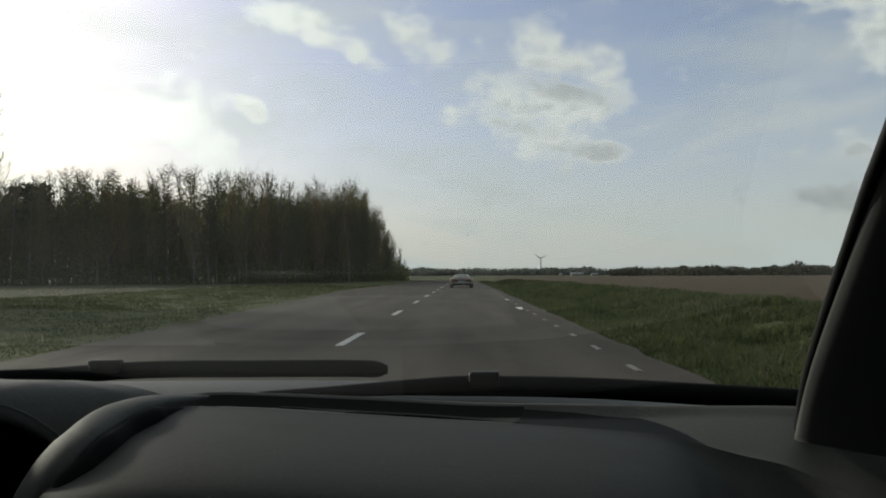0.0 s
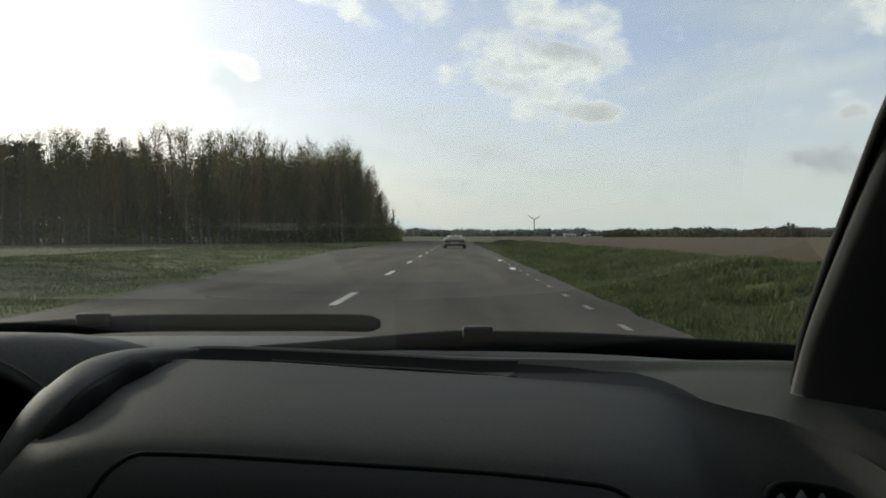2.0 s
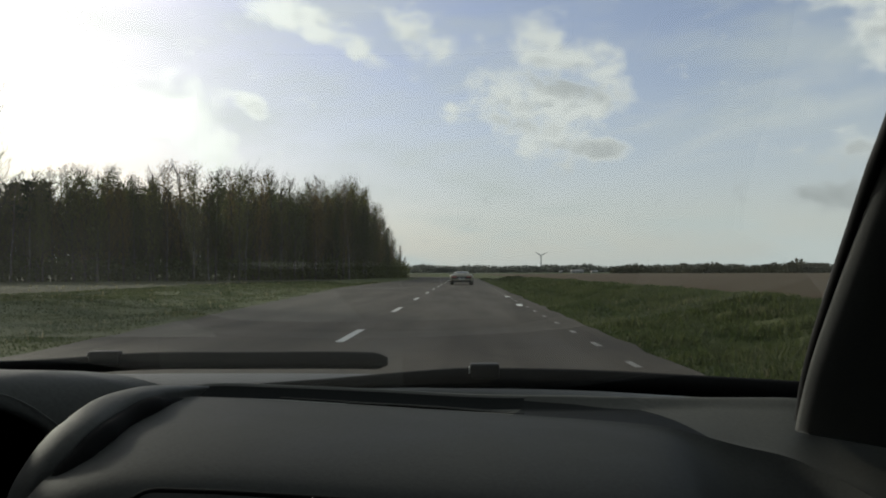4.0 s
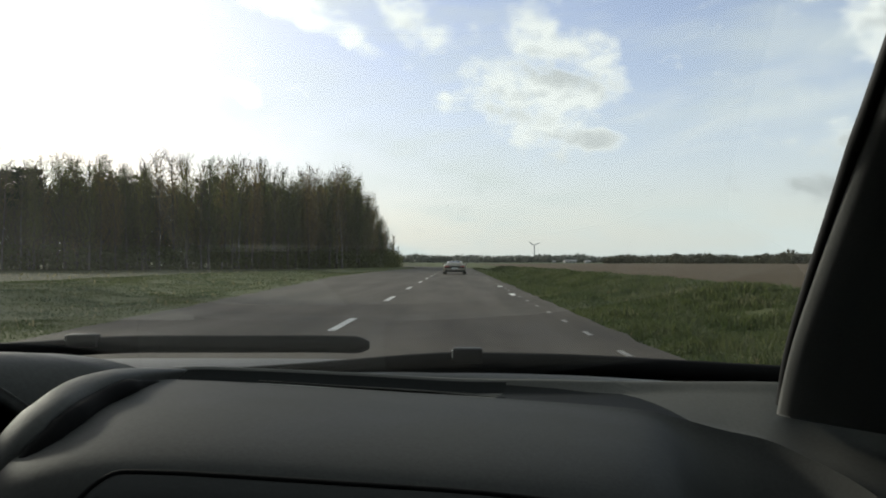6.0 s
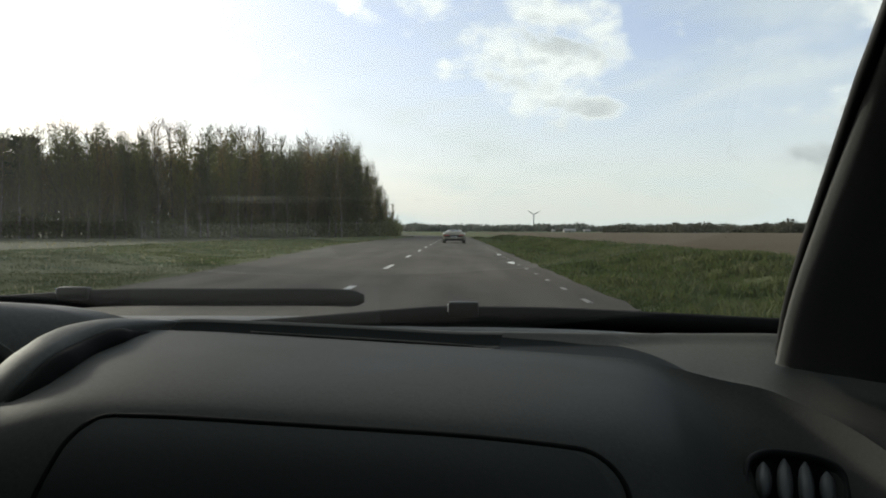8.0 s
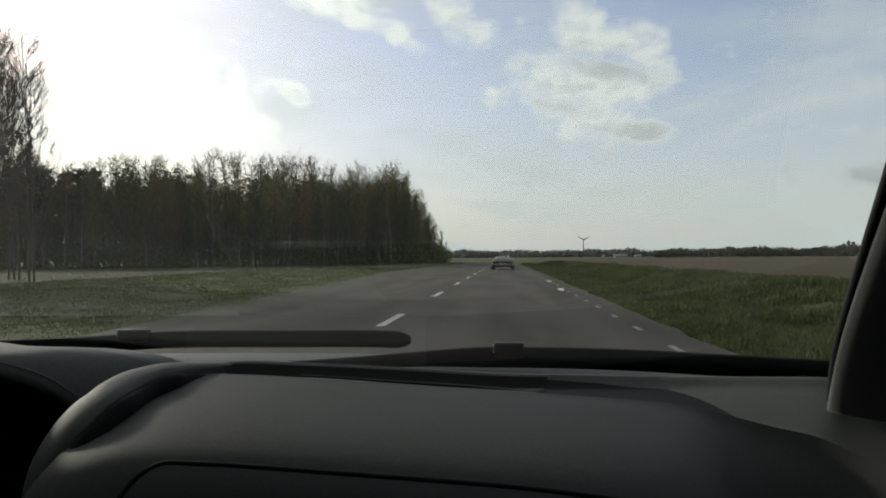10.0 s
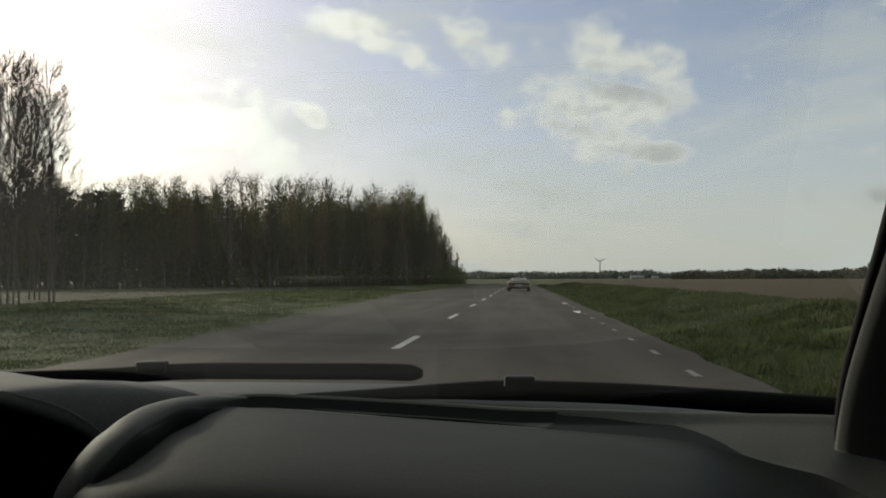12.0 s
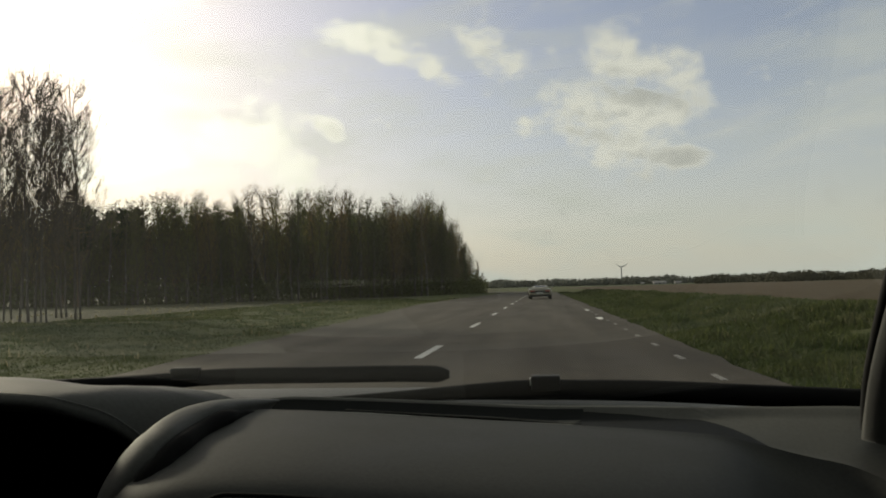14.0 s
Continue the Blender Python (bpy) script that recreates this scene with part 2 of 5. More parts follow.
def ground_material():
    """Verge grass by the road, stubble and ploughed earth beyond it."""
    mat = bpy.data.materials.new("ground")
    mat.use_nodes = True
    n = Nodes(mat.node_tree)
    shader = mat.node_tree.nodes["Principled BSDF"]
    place = n.add("ShaderNodeTexCoord").outputs["Object"]
    split = n.add("ShaderNodeSeparateXYZ")
    n.put(place, split.inputs[0])
    x, y, z = split.outputs
    broad, mid, fine = n.noise(place, 0.05, 4.0), n.noise(place, 0.6, 5.0), n.noise(place, 9.0, 6.0, 0.65)
    rows = n.noise(n.xyz(n.math("MULTIPLY", x, 1.4), n.math("MULTIPLY", y, 0.05), 0.0), 1.0, 3.0)
    grass = n.mix(n.ramp(mid, 0.35, 0.65), rgb(0.040, 0.054, 0.018), rgb(0.066, 0.074, 0.028))
    grass = n.mix(n.ramp(fine, 0.35, 0.75), grass, rgb(0.085, 0.085, 0.040))
    stubble = n.mix(n.ramp(rows, 0.3, 0.7), rgb(0.058, 0.042, 0.027), rgb(0.085, 0.064, 0.041))
    stubble = n.mix(n.ramp(broad, 0.4, 0.62), stubble, rgb(0.075, 0.060, 0.038))
    stubble = n.mix(n.math("MULTIPLY", n.ramp(fine, 0.4, 0.8), 0.5), stubble, rgb(0.056, 0.042, 0.028))
    pale = n.mix(n.ramp(mid, 0.3, 0.7), rgb(0.046, 0.049, 0.028), rgb(0.064, 0.062, 0.037))
    wob = n.math("MULTIPLY", n.math("SUBTRACT", n.noise(place, 0.18, 4.0), 0.5), 9.0)
    right = n.ramp(n.math("ADD", x, wob), 11.0, 13.0)
    left = n.ramp(n.math("ADD", n.math("MULTIPLY", x, -1.0), wob), 15.0, 19.0)
    meadow = n.ramp(n.math("ADD", y, n.math("MULTIPLY", wob, 20.0)), 500.0, 640.0)
    col = n.mix(right, grass, stubble)
    col = n.mix(left, col, pale)
    col = n.mix(meadow, col, rgb(0.06, 0.072, 0.035))
    n.put(col, shader.inputs["Base Color"])
    shader.inputs["Roughness"].default_value = 0.95
    shader.inputs["Specular IOR Level"].default_value = 0.1
    relief = n.add("ShaderNodeBump")
    relief.inputs["Strength"].default_value, relief.inputs["Distance"].default_value = 0.8, 0.12
    n.put(n.math("ADD", mid, fine), relief.inputs["Height"])
    n.put(relief.outputs[0], shader.inputs["Normal"])
    return mat


def asphalt_material():
    """Worn asphalt: aggregate, wheel tracks, patches and dusty edges."""
    mat = bpy.data.materials.new("asphalt")
    mat.use_nodes = True
    n = Nodes(mat.node_tree)
    shader = mat.node_tree.nodes["Principled BSDF"]
    place = n.add("ShaderNodeTexCoord").outputs["Object"]
    split = n.add("ShaderNodeSeparateXYZ")
    n.put(place, split.inputs[0])
    x, y, z = split.outputs
    grit = n.noise(place, 60.0, 4.0, 0.7)
    mid = n.noise(n.xyz(x, n.math("MULTIPLY", y, 0.16), 0.0), 0.9, 4.0, 0.55)
    long = n.noise(n.xyz(n.math("MULTIPLY", x, 1.1), n.math("MULTIPLY", y, 0.04), 0.0), 1.0, 4.0, 0.55)
    col = n.mix(n.ramp(long, 0.3, 0.7), rgb(0.050, 0.043, 0.0345), rgb(0.073, 0.064, 0.052))
    col = n.mix(n.math("MULTIPLY", n.ramp(mid, 0.45, 0.7), 0.6), col, rgb(0.047, 0.044, 0.040))
    col = n.mix(n.math("MULTIPLY", n.ramp(grit, 0.5, 0.75), 0.45), col, rgb(0.108, 0.097, 0.081))
    crack = n.ramp(n.math("ABSOLUTE", n.math("SUBTRACT", n.noise(place, 0.35, 6.0, 0.7, 0.6), 0.5)), 0.0, 0.006, 1.0, 0.0)
    col = n.mix(n.math("MULTIPLY", crack, 0.55), col, rgb(0.025, 0.024, 0.023))
    n.put(col, shader.inputs["Base Color"])
    n.put(n.ramp(mid, 0.3, 0.7, 0.72, 0.9), shader.inputs["Roughness"])
    shader.inputs["Specular IOR Level"].default_value = 0.06
    relief = n.add("ShaderNodeBump")
    relief.inputs["Strength"].default_value, relief.inputs["Distance"].default_value = 0.6, 0.004
    n.put(grit, relief.inputs["Height"])
    n.put(relief.outputs[0], shader.inputs["Normal"])
    return mat


def glass_material():
    """Windscreen glass: the outer face is clear, the inner one carries the gloss of the pane and a film of dust,
    thickened to the left as the sun's veil.
    """
    outer = bpy.data.materials.new("glass_outer_face")
    outer.use_nodes = True
    n = Nodes(outer.node_tree)
    outer.node_tree.nodes.clear()
    clear = n.add("ShaderNodeBsdfTransparent")
    clear.inputs[0].default_value = (0.97, 0.985, 0.945, 1)
    n.put(clear.outputs[0], n.add("ShaderNodeOutputMaterial").inputs[0])
    inner = bpy.data.materials.new("glass_inner_face")
    inner.use_nodes = True
    n = Nodes(inner.node_tree)
    inner.node_tree.nodes.clear()
    out = n.add("ShaderNodeOutputMaterial")
    clear, gloss, dust = n.add("ShaderNodeBsdfTransparent"), n.add("ShaderNodeBsdfGlossy"), n.add("ShaderNodeBsdfTranslucent")
    clear.inputs[0].default_value = (1.0, 1.0, 1.0, 1)
    gloss.inputs["Roughness"].default_value = 0.0
    gloss.inputs[0].default_value = (1, 1, 1, 1)
    dust.inputs[0].default_value = (0.5, 0.5, 0.47, 1)
    rim = n.add("ShaderNodeLayerWeight")
    rim.inputs[0].default_value = 0.5
    share = n.math("ADD", 0.125, n.math("MULTIPLY", n.math("POWER", rim.outputs["Facing"], 5.0), 0.91))
    place = n.add("ShaderNodeTexCoord").outputs["Object"]
    side = n.add("ShaderNodeSeparateXYZ")
    n.put(place, side.inputs[0])
    # Sun-side glare is put into the film: it scatters more on the left.
    sun_veil = n.ramp(side.outputs[0], -0.55, 0.25, 0.028, 0.008)
    film = n.math("MULTIPLY", n.ramp(n.noise(place, 7.0, 5.0, 0.6), 0.35, 0.8, 0.7, 1.0), sun_veil)
    a, b = n.add("ShaderNodeMixShader"), n.add("ShaderNodeMixShader")
    n.put(film, a.inputs[0])
    n.put(clear.outputs[0], a.inputs[1])
    n.put(dust.outputs[0], a.inputs[2])
    n.put(share, b.inputs[0])
    n.put(a.outputs[0], b.inputs[1])
    n.put(gloss.outputs[0], b.inputs[2])
    n.put(b.outputs[0], out.inputs[0])
    return outer, inner


M_GROUND, M_ASPHALT = ground_material(), asphalt_material()
M_GLASS, M_GLASS_INNER = glass_material()
M_MARK = material("road_paint", (0.36, 0.355, 0.33), 0.7, vary=0.25, grain=14.0, patch=3.0, bump=0.001)
M_WORN = material("worn_paint", (0.16, 0.155, 0.14), 0.75, vary=0.4, grain=12.0, patch=2.5, bump=0.001)
M_PAD = material("dash_leatherette", (0.040, 0.041, 0.0385), 0.66, vary=0.16, grain=240.0, patch=6.0, bump=0.0006, spec=0.085)
M_ROLL = material("stitched_leather", (0.052, 0.053, 0.050), 0.58, vary=0.16, grain=200.0, patch=6.0, bump=0.0006, spec=0.11)
M_PANEL = material("dash_panel", (0.0185, 0.0203, 0.0200), 0.58, vary=0.12, grain=260.0, patch=5.0, bump=0.0005, spec=0.28)
M_SHELF = material("dash_shelf", (0.075, 0.075, 0.068), 0.75, vary=0.12, grain=220.0, patch=5.0, bump=0.0006, spec=0.15)
# Darker copy of the shelf colour, for its faces in shade.
M_LIP_SHADE = material("dash_lip_shade", (0.013, 0.014, 0.014), 0.65, vary=0.12, grain=220.0, patch=5.0, bump=0.0006, spec=0.08)
# Hidden plastic made paler than the shelf, to brighten its veil in the glass.
M_DEMISTER = material("demister_plastic", (0.17, 0.175, 0.162), 0.85, vary=0.12, grain=220.0, patch=5.0, bump=0.0006, spec=0.06)
M_BLACK = material("black_plastic", (0.009, 0.009, 0.0095), 0.6, vary=0.2, grain=120.0, patch=8.0, bump=0.0003, spec=0.25)
M_RUBBER = material("wiper_rubber", (0.006, 0.006, 0.0065), 0.6, vary=0.2, grain=60.0, patch=8.0, spec=0.1)
M_CHROME = material("bright_metal", (0.6, 0.6, 0.6), 0.25, metal=1.0, vary=0.1)
# Near-black for joints, and for the shade inside slots, gaps and hollows.
M_GROOVE_SHADE = material("dark_groove_shade", (0.004, 0.004, 0.004), 0.9, vary=0.1, spec=0.1)
M_TRIM = material("pillar_trim", (0.070, 0.072, 0.070), 0.6, vary=0.12, grain=300.0, patch=4.0, bump=0.0005)
M_FIN = material("vent_fin", (0.09, 0.093, 0.094), 0.5, vary=0.1, grain=80.0)
M_STITCH = material("stitch_thread", (0.16, 0.16, 0.15), 0.8, vary=0.2, grain=400.0)
M_LINER = material("dark_liner", (0.012, 0.012, 0.012), 0.9, vary=0.2, grain=200.0, spec=0.1)
M_BONNET = material("bonnet_paint", (0.030, 0.032, 0.031), 0.55, metal=0.0, vary=0.1, grain=50.0, patch=2.0, spec=0.16)
M_DIRT = material("dried_dirt", (0.03, 0.03, 0.028), 0.95, vary=0.3, grain=900.0)
M_GOLD = material("gold_paint", (0.235, 0.215, 0.165), 0.34, metal=0.35, vary=0.08, grain=30.0, patch=1.0)
M_TYRE = material("tyre_rubber", (0.02, 0.02, 0.02), 0.8, vary=0.2, grain=60.0)
M_RIM = material("alloy_rim", (0.25, 0.25, 0.25), 0.35, metal=0.9, vary=0.1)
M_DARKGLASS = material("tinted_glass", (0.015, 0.017, 0.018), 0.06, vary=0.05, spec=0.6)
M_LAMP = material("red_lamp", (0.25, 0.02, 0.015), 0.25, vary=0.1)
M_PLATE = material("number_plate", (0.62, 0.62, 0.60), 0.5, vary=0.05)
M_WHITE = material("white_render", (0.27, 0.27, 0.265), 0.8, vary=0.08, grain=2.0, patch=0.2)
M_ROOF = material("grey_roof", (0.22, 0.21, 0.20), 0.8, vary=0.2, grain=2.0, patch=0.2)
M_TOWER = material("turbine_steel", (0.26, 0.27, 0.28), 0.5, vary=0.08, grain=0.5, patch=0.05)
M_BARK = material("bark", (0.085, 0.075, 0.062), 0.9, vary=0.35, grain=6.0, patch=0.8, bump=0.02, random_tint=0.2)
M_BIRCH = material("birch_bark", (0.12, 0.11, 0.095), 0.85, vary=0.5, grain=3.0, patch=0.8, random_tint=0.2)
M_TWIG = material("twigs", (0.075, 0.06, 0.048), 0.9, vary=0.3, grain=5.0, patch=0.5, random_tint=0.25)
M_PINEBARK = material("pine_bark", (0.12, 0.075, 0.05), 0.9, vary=0.4, grain=5.0, patch=0.5, bump=0.02)
M_LEAF_OLIVE = leaf_material("olive_leaves", (0.105, 0.115, 0.038), (0.18, 0.17, 0.06))
M_LEAF_RUST = leaf_material("rust_leaves", (0.15, 0.115, 0.042), (0.22, 0.155, 0.06))
M_LEAF_DARK = leaf_material("dark_leaves", (0.062, 0.080, 0.030), (0.115, 0.12, 0.046))
M_NEEDLE = leaf_material("pine_needles", (0.018, 0.034, 0.014), (0.04, 0.06, 0.022))
M_GRASS = grass_material()
M_STRAW = leaf_material("dry_grass", (0.15, 0.135, 0.07), (0.22, 0.20, 0.11))
# Leaf colours paled and greyed to carry the haze of distance.
M_FARWOOD_HAZE = leaf_material("far_wood_haze", (0.115, 0.125, 0.11), (0.14, 0.148, 0.13), 0.5)
M_COPSE = leaf_material("copse_leaves", (0.055, 0.058, 0.042), (0.085, 0.08, 0.055), 0.4)
M_WATER = material("rain_water", (0.03, 0.032, 0.033), 0.03, vary=0.1, grain=3.0, patch=0.6, bump=0.0004, spec=0.5)


# ---------------------------------------------------------------- mesh helpers
def mesh_object(name, verts, faces, mat, parent=None, label="", smooth=True):
    me = bpy.data.meshes.new(name)
    me.from_pydata([tuple(v) for v in verts], [], faces)
    me.materials.append(mat)
    if smooth:
        me.polygons.foreach_set("use_smooth", [True] * len(me.polygons))
    me.update()
    ob = new(name, me)
    if parent is not None:
        ob.parent = parent
    if label:
        tagged(ob, label)
    return ob


def part(name, bm, mat, parent, label="", smooth=False):
    """Link a bmesh as one mesh object under a thing or a part."""
    me = bpy.data.meshes.new(name)
    bmesh.ops.recalc_face_normals(bm, faces=bm.faces)
    bm.to_mesh(me)
    bm.free()
    me.materials.append(mat)
    if smooth:
        me.polygons.foreach_set("use_smooth", [True] * len(me.polygons))
    ob = new(name, me)
    ob.parent = parent
    if label:
        tagged(ob, label)
    return ob


def thing(name, m, label, category, group="", kind=""):
    ob = new(name)
    ob.empty_display_size = 0.2
    ob.matrix_world = m
    return tagged(ob, label, category, group, kind)


def box_bm(size, at=(0, 0, 0), bevel=0.0, turn=None):
    bm = bmesh.new()
    bmesh.ops.create_cube(bm, size=1.0)
    bmesh.ops.scale(bm, vec=size, verts=bm.verts)
    if bevel:
        bmesh.ops.bevel(bm, geom=bm.edges[:], offset=bevel, segments=2, profile=0.5, affect="EDGES")
    if turn is not None:
        bmesh.ops.transform(bm, matrix=turn, verts=bm.verts)
    bmesh.ops.translate(bm, vec=at, verts=bm.verts)
    return bm


def smooth_line(points, count):
    """A smooth curve through a few points, evenly sampled."""
    pts = [Vector(p) for p in points]
    pts = [pts[0] * 2 - pts[1]] + pts + [pts[-1] * 2 - pts[-2]]
    line = []
    spans = len(pts) - 3
    for i in range(count):
        s = i / (count - 1) * spans
        k = min(int(s), spans - 1)
        t = s - k
        a, b, c, d = pts[k:k + 4]
        line.append(0.5 * ((2 * b) + (c - a) * t + (2 * a - 5 * b + 4 * c - d) * t * t + (3 * b - a - 3 * c + d) * t ** 3))
    return line


def loft(name, rows, mat, parent, label="", closed=False, caps=False):
    """A skin over rows of points; every row has the same number of points."""
    wide = len(rows[0])
    verts = [p for row in rows for p in row]
    faces = []
    for i in range(len(rows) - 1):
        for j in range(wide if closed else wide - 1):
            k = (j + 1) % wide
            faces.append((i * wide + j, i * wide + k, (i + 1) * wide + k, (i + 1) * wide + j))
    if caps:
        faces.append(tuple(range(wide))[::-1])
        faces.append(tuple((len(rows) - 1) * wide + j for j in range(wide)))
    return mesh_object(name, verts, faces, mat, parent, label)


def tube_rows(line, radii, sides, squash=1.0):
    """Rings round a line; radii is one number or one per point."""
    rows = []
    for i, p in enumerate(line):
        ahead = (line[min(i + 1, len(line) - 1)] - line[max(i - 1, 0)]).normalized()
        side = ahead.cross(Vector((0.03, 0.02, 1.0))).normalized()
        up = side.cross(ahead).normalized()
        r = radii[i] if isinstance(radii, (list, tuple)) else radii
        rows.append([p + side * (r * math.cos(2 * math.pi * k / sides)) + up * (r * squash * math.sin(2 * math.pi * k / sides)) for k in range(sides)])
    return rows


def tube(name, line, radii, mat, parent, label="", sides=14, squash=1.0):
    return loft(name, tube_rows(line, radii, sides, squash), mat, parent, label, closed=True, caps=True)


class Soup:
    """Collects many small pieces into one mesh."""

    def __init__(self):
        self.v, self.f = [], []

    def rows(self, rows, closed=True):
        start, wide = len(self.v), len(rows[0])
        for row in rows:
            self.v.extend(row)
        for i in range(len(rows) - 1):
            for j in range(wide if closed else wide - 1):
                k = (j + 1) % wide
                self.f.append((start + i * wide + j, start + i * wide + k, start + (i + 1) * wide + k, start + (i + 1) * wide + j))

    def stick(self, line, radii, sides=4):
        self.rows(tube_rows(line, radii, sides))

    def leaf(self, at, size, rng, flat=0.0):
        a = Vector((rng.gauss(0, 1), rng.gauss(0, 1), rng.gauss(0, 1) * (1 - flat))).normalized()
        b = a.cross(Vector((rng.gauss(0, 1), rng.gauss(0, 1), rng.gauss(0, 1)))).normalized()
        s = len(self.v)
        self.v += [at - a * size * 0.6, at + b * size * 0.35, at + a * size * 0.7, at - b * size * 0.35]
        self.f.append((s, s + 1, s + 2, s + 3))

    def build(self, name, mat, parent=None, label="", smooth=False):
        return mesh_object(name, self.v, self.f, mat, parent, label, smooth)


# ---------------------------------------------------------------- ground and road
def bend(y):
    """How far the road has swung to the left at y."""
    return -max(0.0, y - 118.0) ** 2 / (2 * 210.0)


def left_edge(y):
    return -5.5 - 3.4 * min(1.0, max(0.0, (y - 4.0) / 50.0)) + 2.2 * min(1.0, max(0.0, (y - 80.0) / 60.0)) + bend(y)


def right_edge(y):
    return 2.45 + bend(y)


def ground_height(x, y):
    rough = noise.noise(Vector((x * 0.35, y * 0.35, 0))) * 0.10 + noise.noise(Vector((x * 0.9, y * 0.9, 5))) * 0.05
    a, b = left_edge(y), right_edge(y)
    if y > 400 or y < -120:
        return -0.06
    calm = 1.0 if y < 110 else max(0.0, 1 - (y - 110) / 60)
    if x > b:
        d = x - b
        dip = -0.03 - 0.30 * math.exp(-((d - 2.6) / 1.3) ** 2) + (0.20 + 0.22 * noise.noise(Vector((x * 0.15, y * 0.22, 9)))) * math.exp(-((d - 5.6) / 1.8) ** 2)
        return max(-0.5, -0.04 + (dip + rough * min(1.0, d / 1.0)) * calm)
    if x < a:
        d = a - x
        dip = -0.16 * math.exp(-((d - 3.5) / 1.8) ** 2) + 0.10 * math.exp(-((d - 8.0) / 3.0) ** 2)
        return -0.04 + (dip + rough * min(1.0, d / 1.0)) * calm
    return -0.10 if calm > 0 else -0.06


def steps(fine_from, fine_to, fine, low, high, grow=1.35):
    values = list(np.arange(fine_from, fine_to + 1e-6, fine))
    s, v = fine, fine_to
    while v < high:
        s *= grow
        v += s
        values.append(min(v, high))
    s, v = fine, fine_from
    while v > low:
        s *= grow
        v -= s
        values.insert(0, max(v, low))
    return values


def make_ground():
    xs, ys = steps(-24.0, 20.0, 0.4, -4700.0, 4700.0), steps(2.0, 70.0, 0.6, -400.0, 4900.0)
    verts = [(x, y, ground_height(x, y)) for y in ys for x in xs]
    w = len(xs)
    faces = [(j * w + i, j * w + i + 1, (j + 1) * w + i + 1, (j + 1) * w + i) for j in range(len(ys) - 1) for i in range(w - 1)]
    ob = mesh_object("ground", verts, faces, M_GROUND)
    tagged(ob, "grass verges with brown stubble fields beyond the road", "ground", kind="structure")


def make_road():
    rng = random.Random(3)
    ys = [-60 + i * 1.0 for i in range(400)]
    verts, faces = [], []
    for y in ys:
        a = left_edge(y) + rng.uniform(-0.10, 0.10)
        b = right_edge(y) + rng.uniform(-0.08, 0.08)
        mid = (a + b) / 2
        verts += [(a, y, -0.12), (a, y, -0.012), (mid, y, 0.0), (b, y, -0.012), (b, y, -0.12)]
    for i in range(len(ys) - 1):
        for j in range(4):
            faces.append((i * 5 + j, i * 5 + j + 1, i * 5 + 5 + j + 1, i * 5 + 5 + j))
    road = mesh_object("road", verts, faces, M_ASPHALT, smooth=False)
    tagged(road, "worn grey asphalt country road bending left past a wood", "road", kind="structure")
    return road


def slab(name, x0, x1, y0, y1, top, mat, parent, rng):
    """A painted mark with worn, uneven ends."""
    n, verts = 5, []
    for k in range(n):
        t = k / (n - 1)
        x = x0 + (x1 - x0) * t
        verts.append((x, y0 + rng.uniform(-0.04, 0.04), top))
    for k in range(n):
        t = k / (n - 1)
        verts.append((x0 + (x1 - x0) * t, y1 + rng.uniform(-0.04, 0.04), top))
    low = [(x, y, z - 0.006) for x, y, z in verts]
    faces = [(k, k + 1, n + k + 1, n + k) for k in range(n - 1)]
    faces += [(k + 2 * n, n + k + 2 * n, n + k + 1 + 2 * n, k + 1 + 2 * n) for k in range(n - 1)]
    faces += [(k, k + 2 * n, k + 1 + 2 * n, k + 1) for k in range(n - 1)]
    return mesh_object(name, verts + low, faces, mat, parent, smooth=False)


def make_markings(road):
    rng = random.Random(5)
    for k in range(13):
        y = 2.6 + k * 8.7
        slab("centre_dash", -1.98 + bend(y), -1.84 + bend(y), y, y + 2.5, 0.004, M_MARK, road, rng)
    for k in range(40):
        y = 3.6 + k * 2.36
        if rng.random() < 0.30:
            continue
        slab("edge_dash", 1.87 + bend(y), 1.945 + bend(y), y, y + 0.62 + rng.uniform(-0.3, 0.05), -0.002, M_WORN, road, rng)


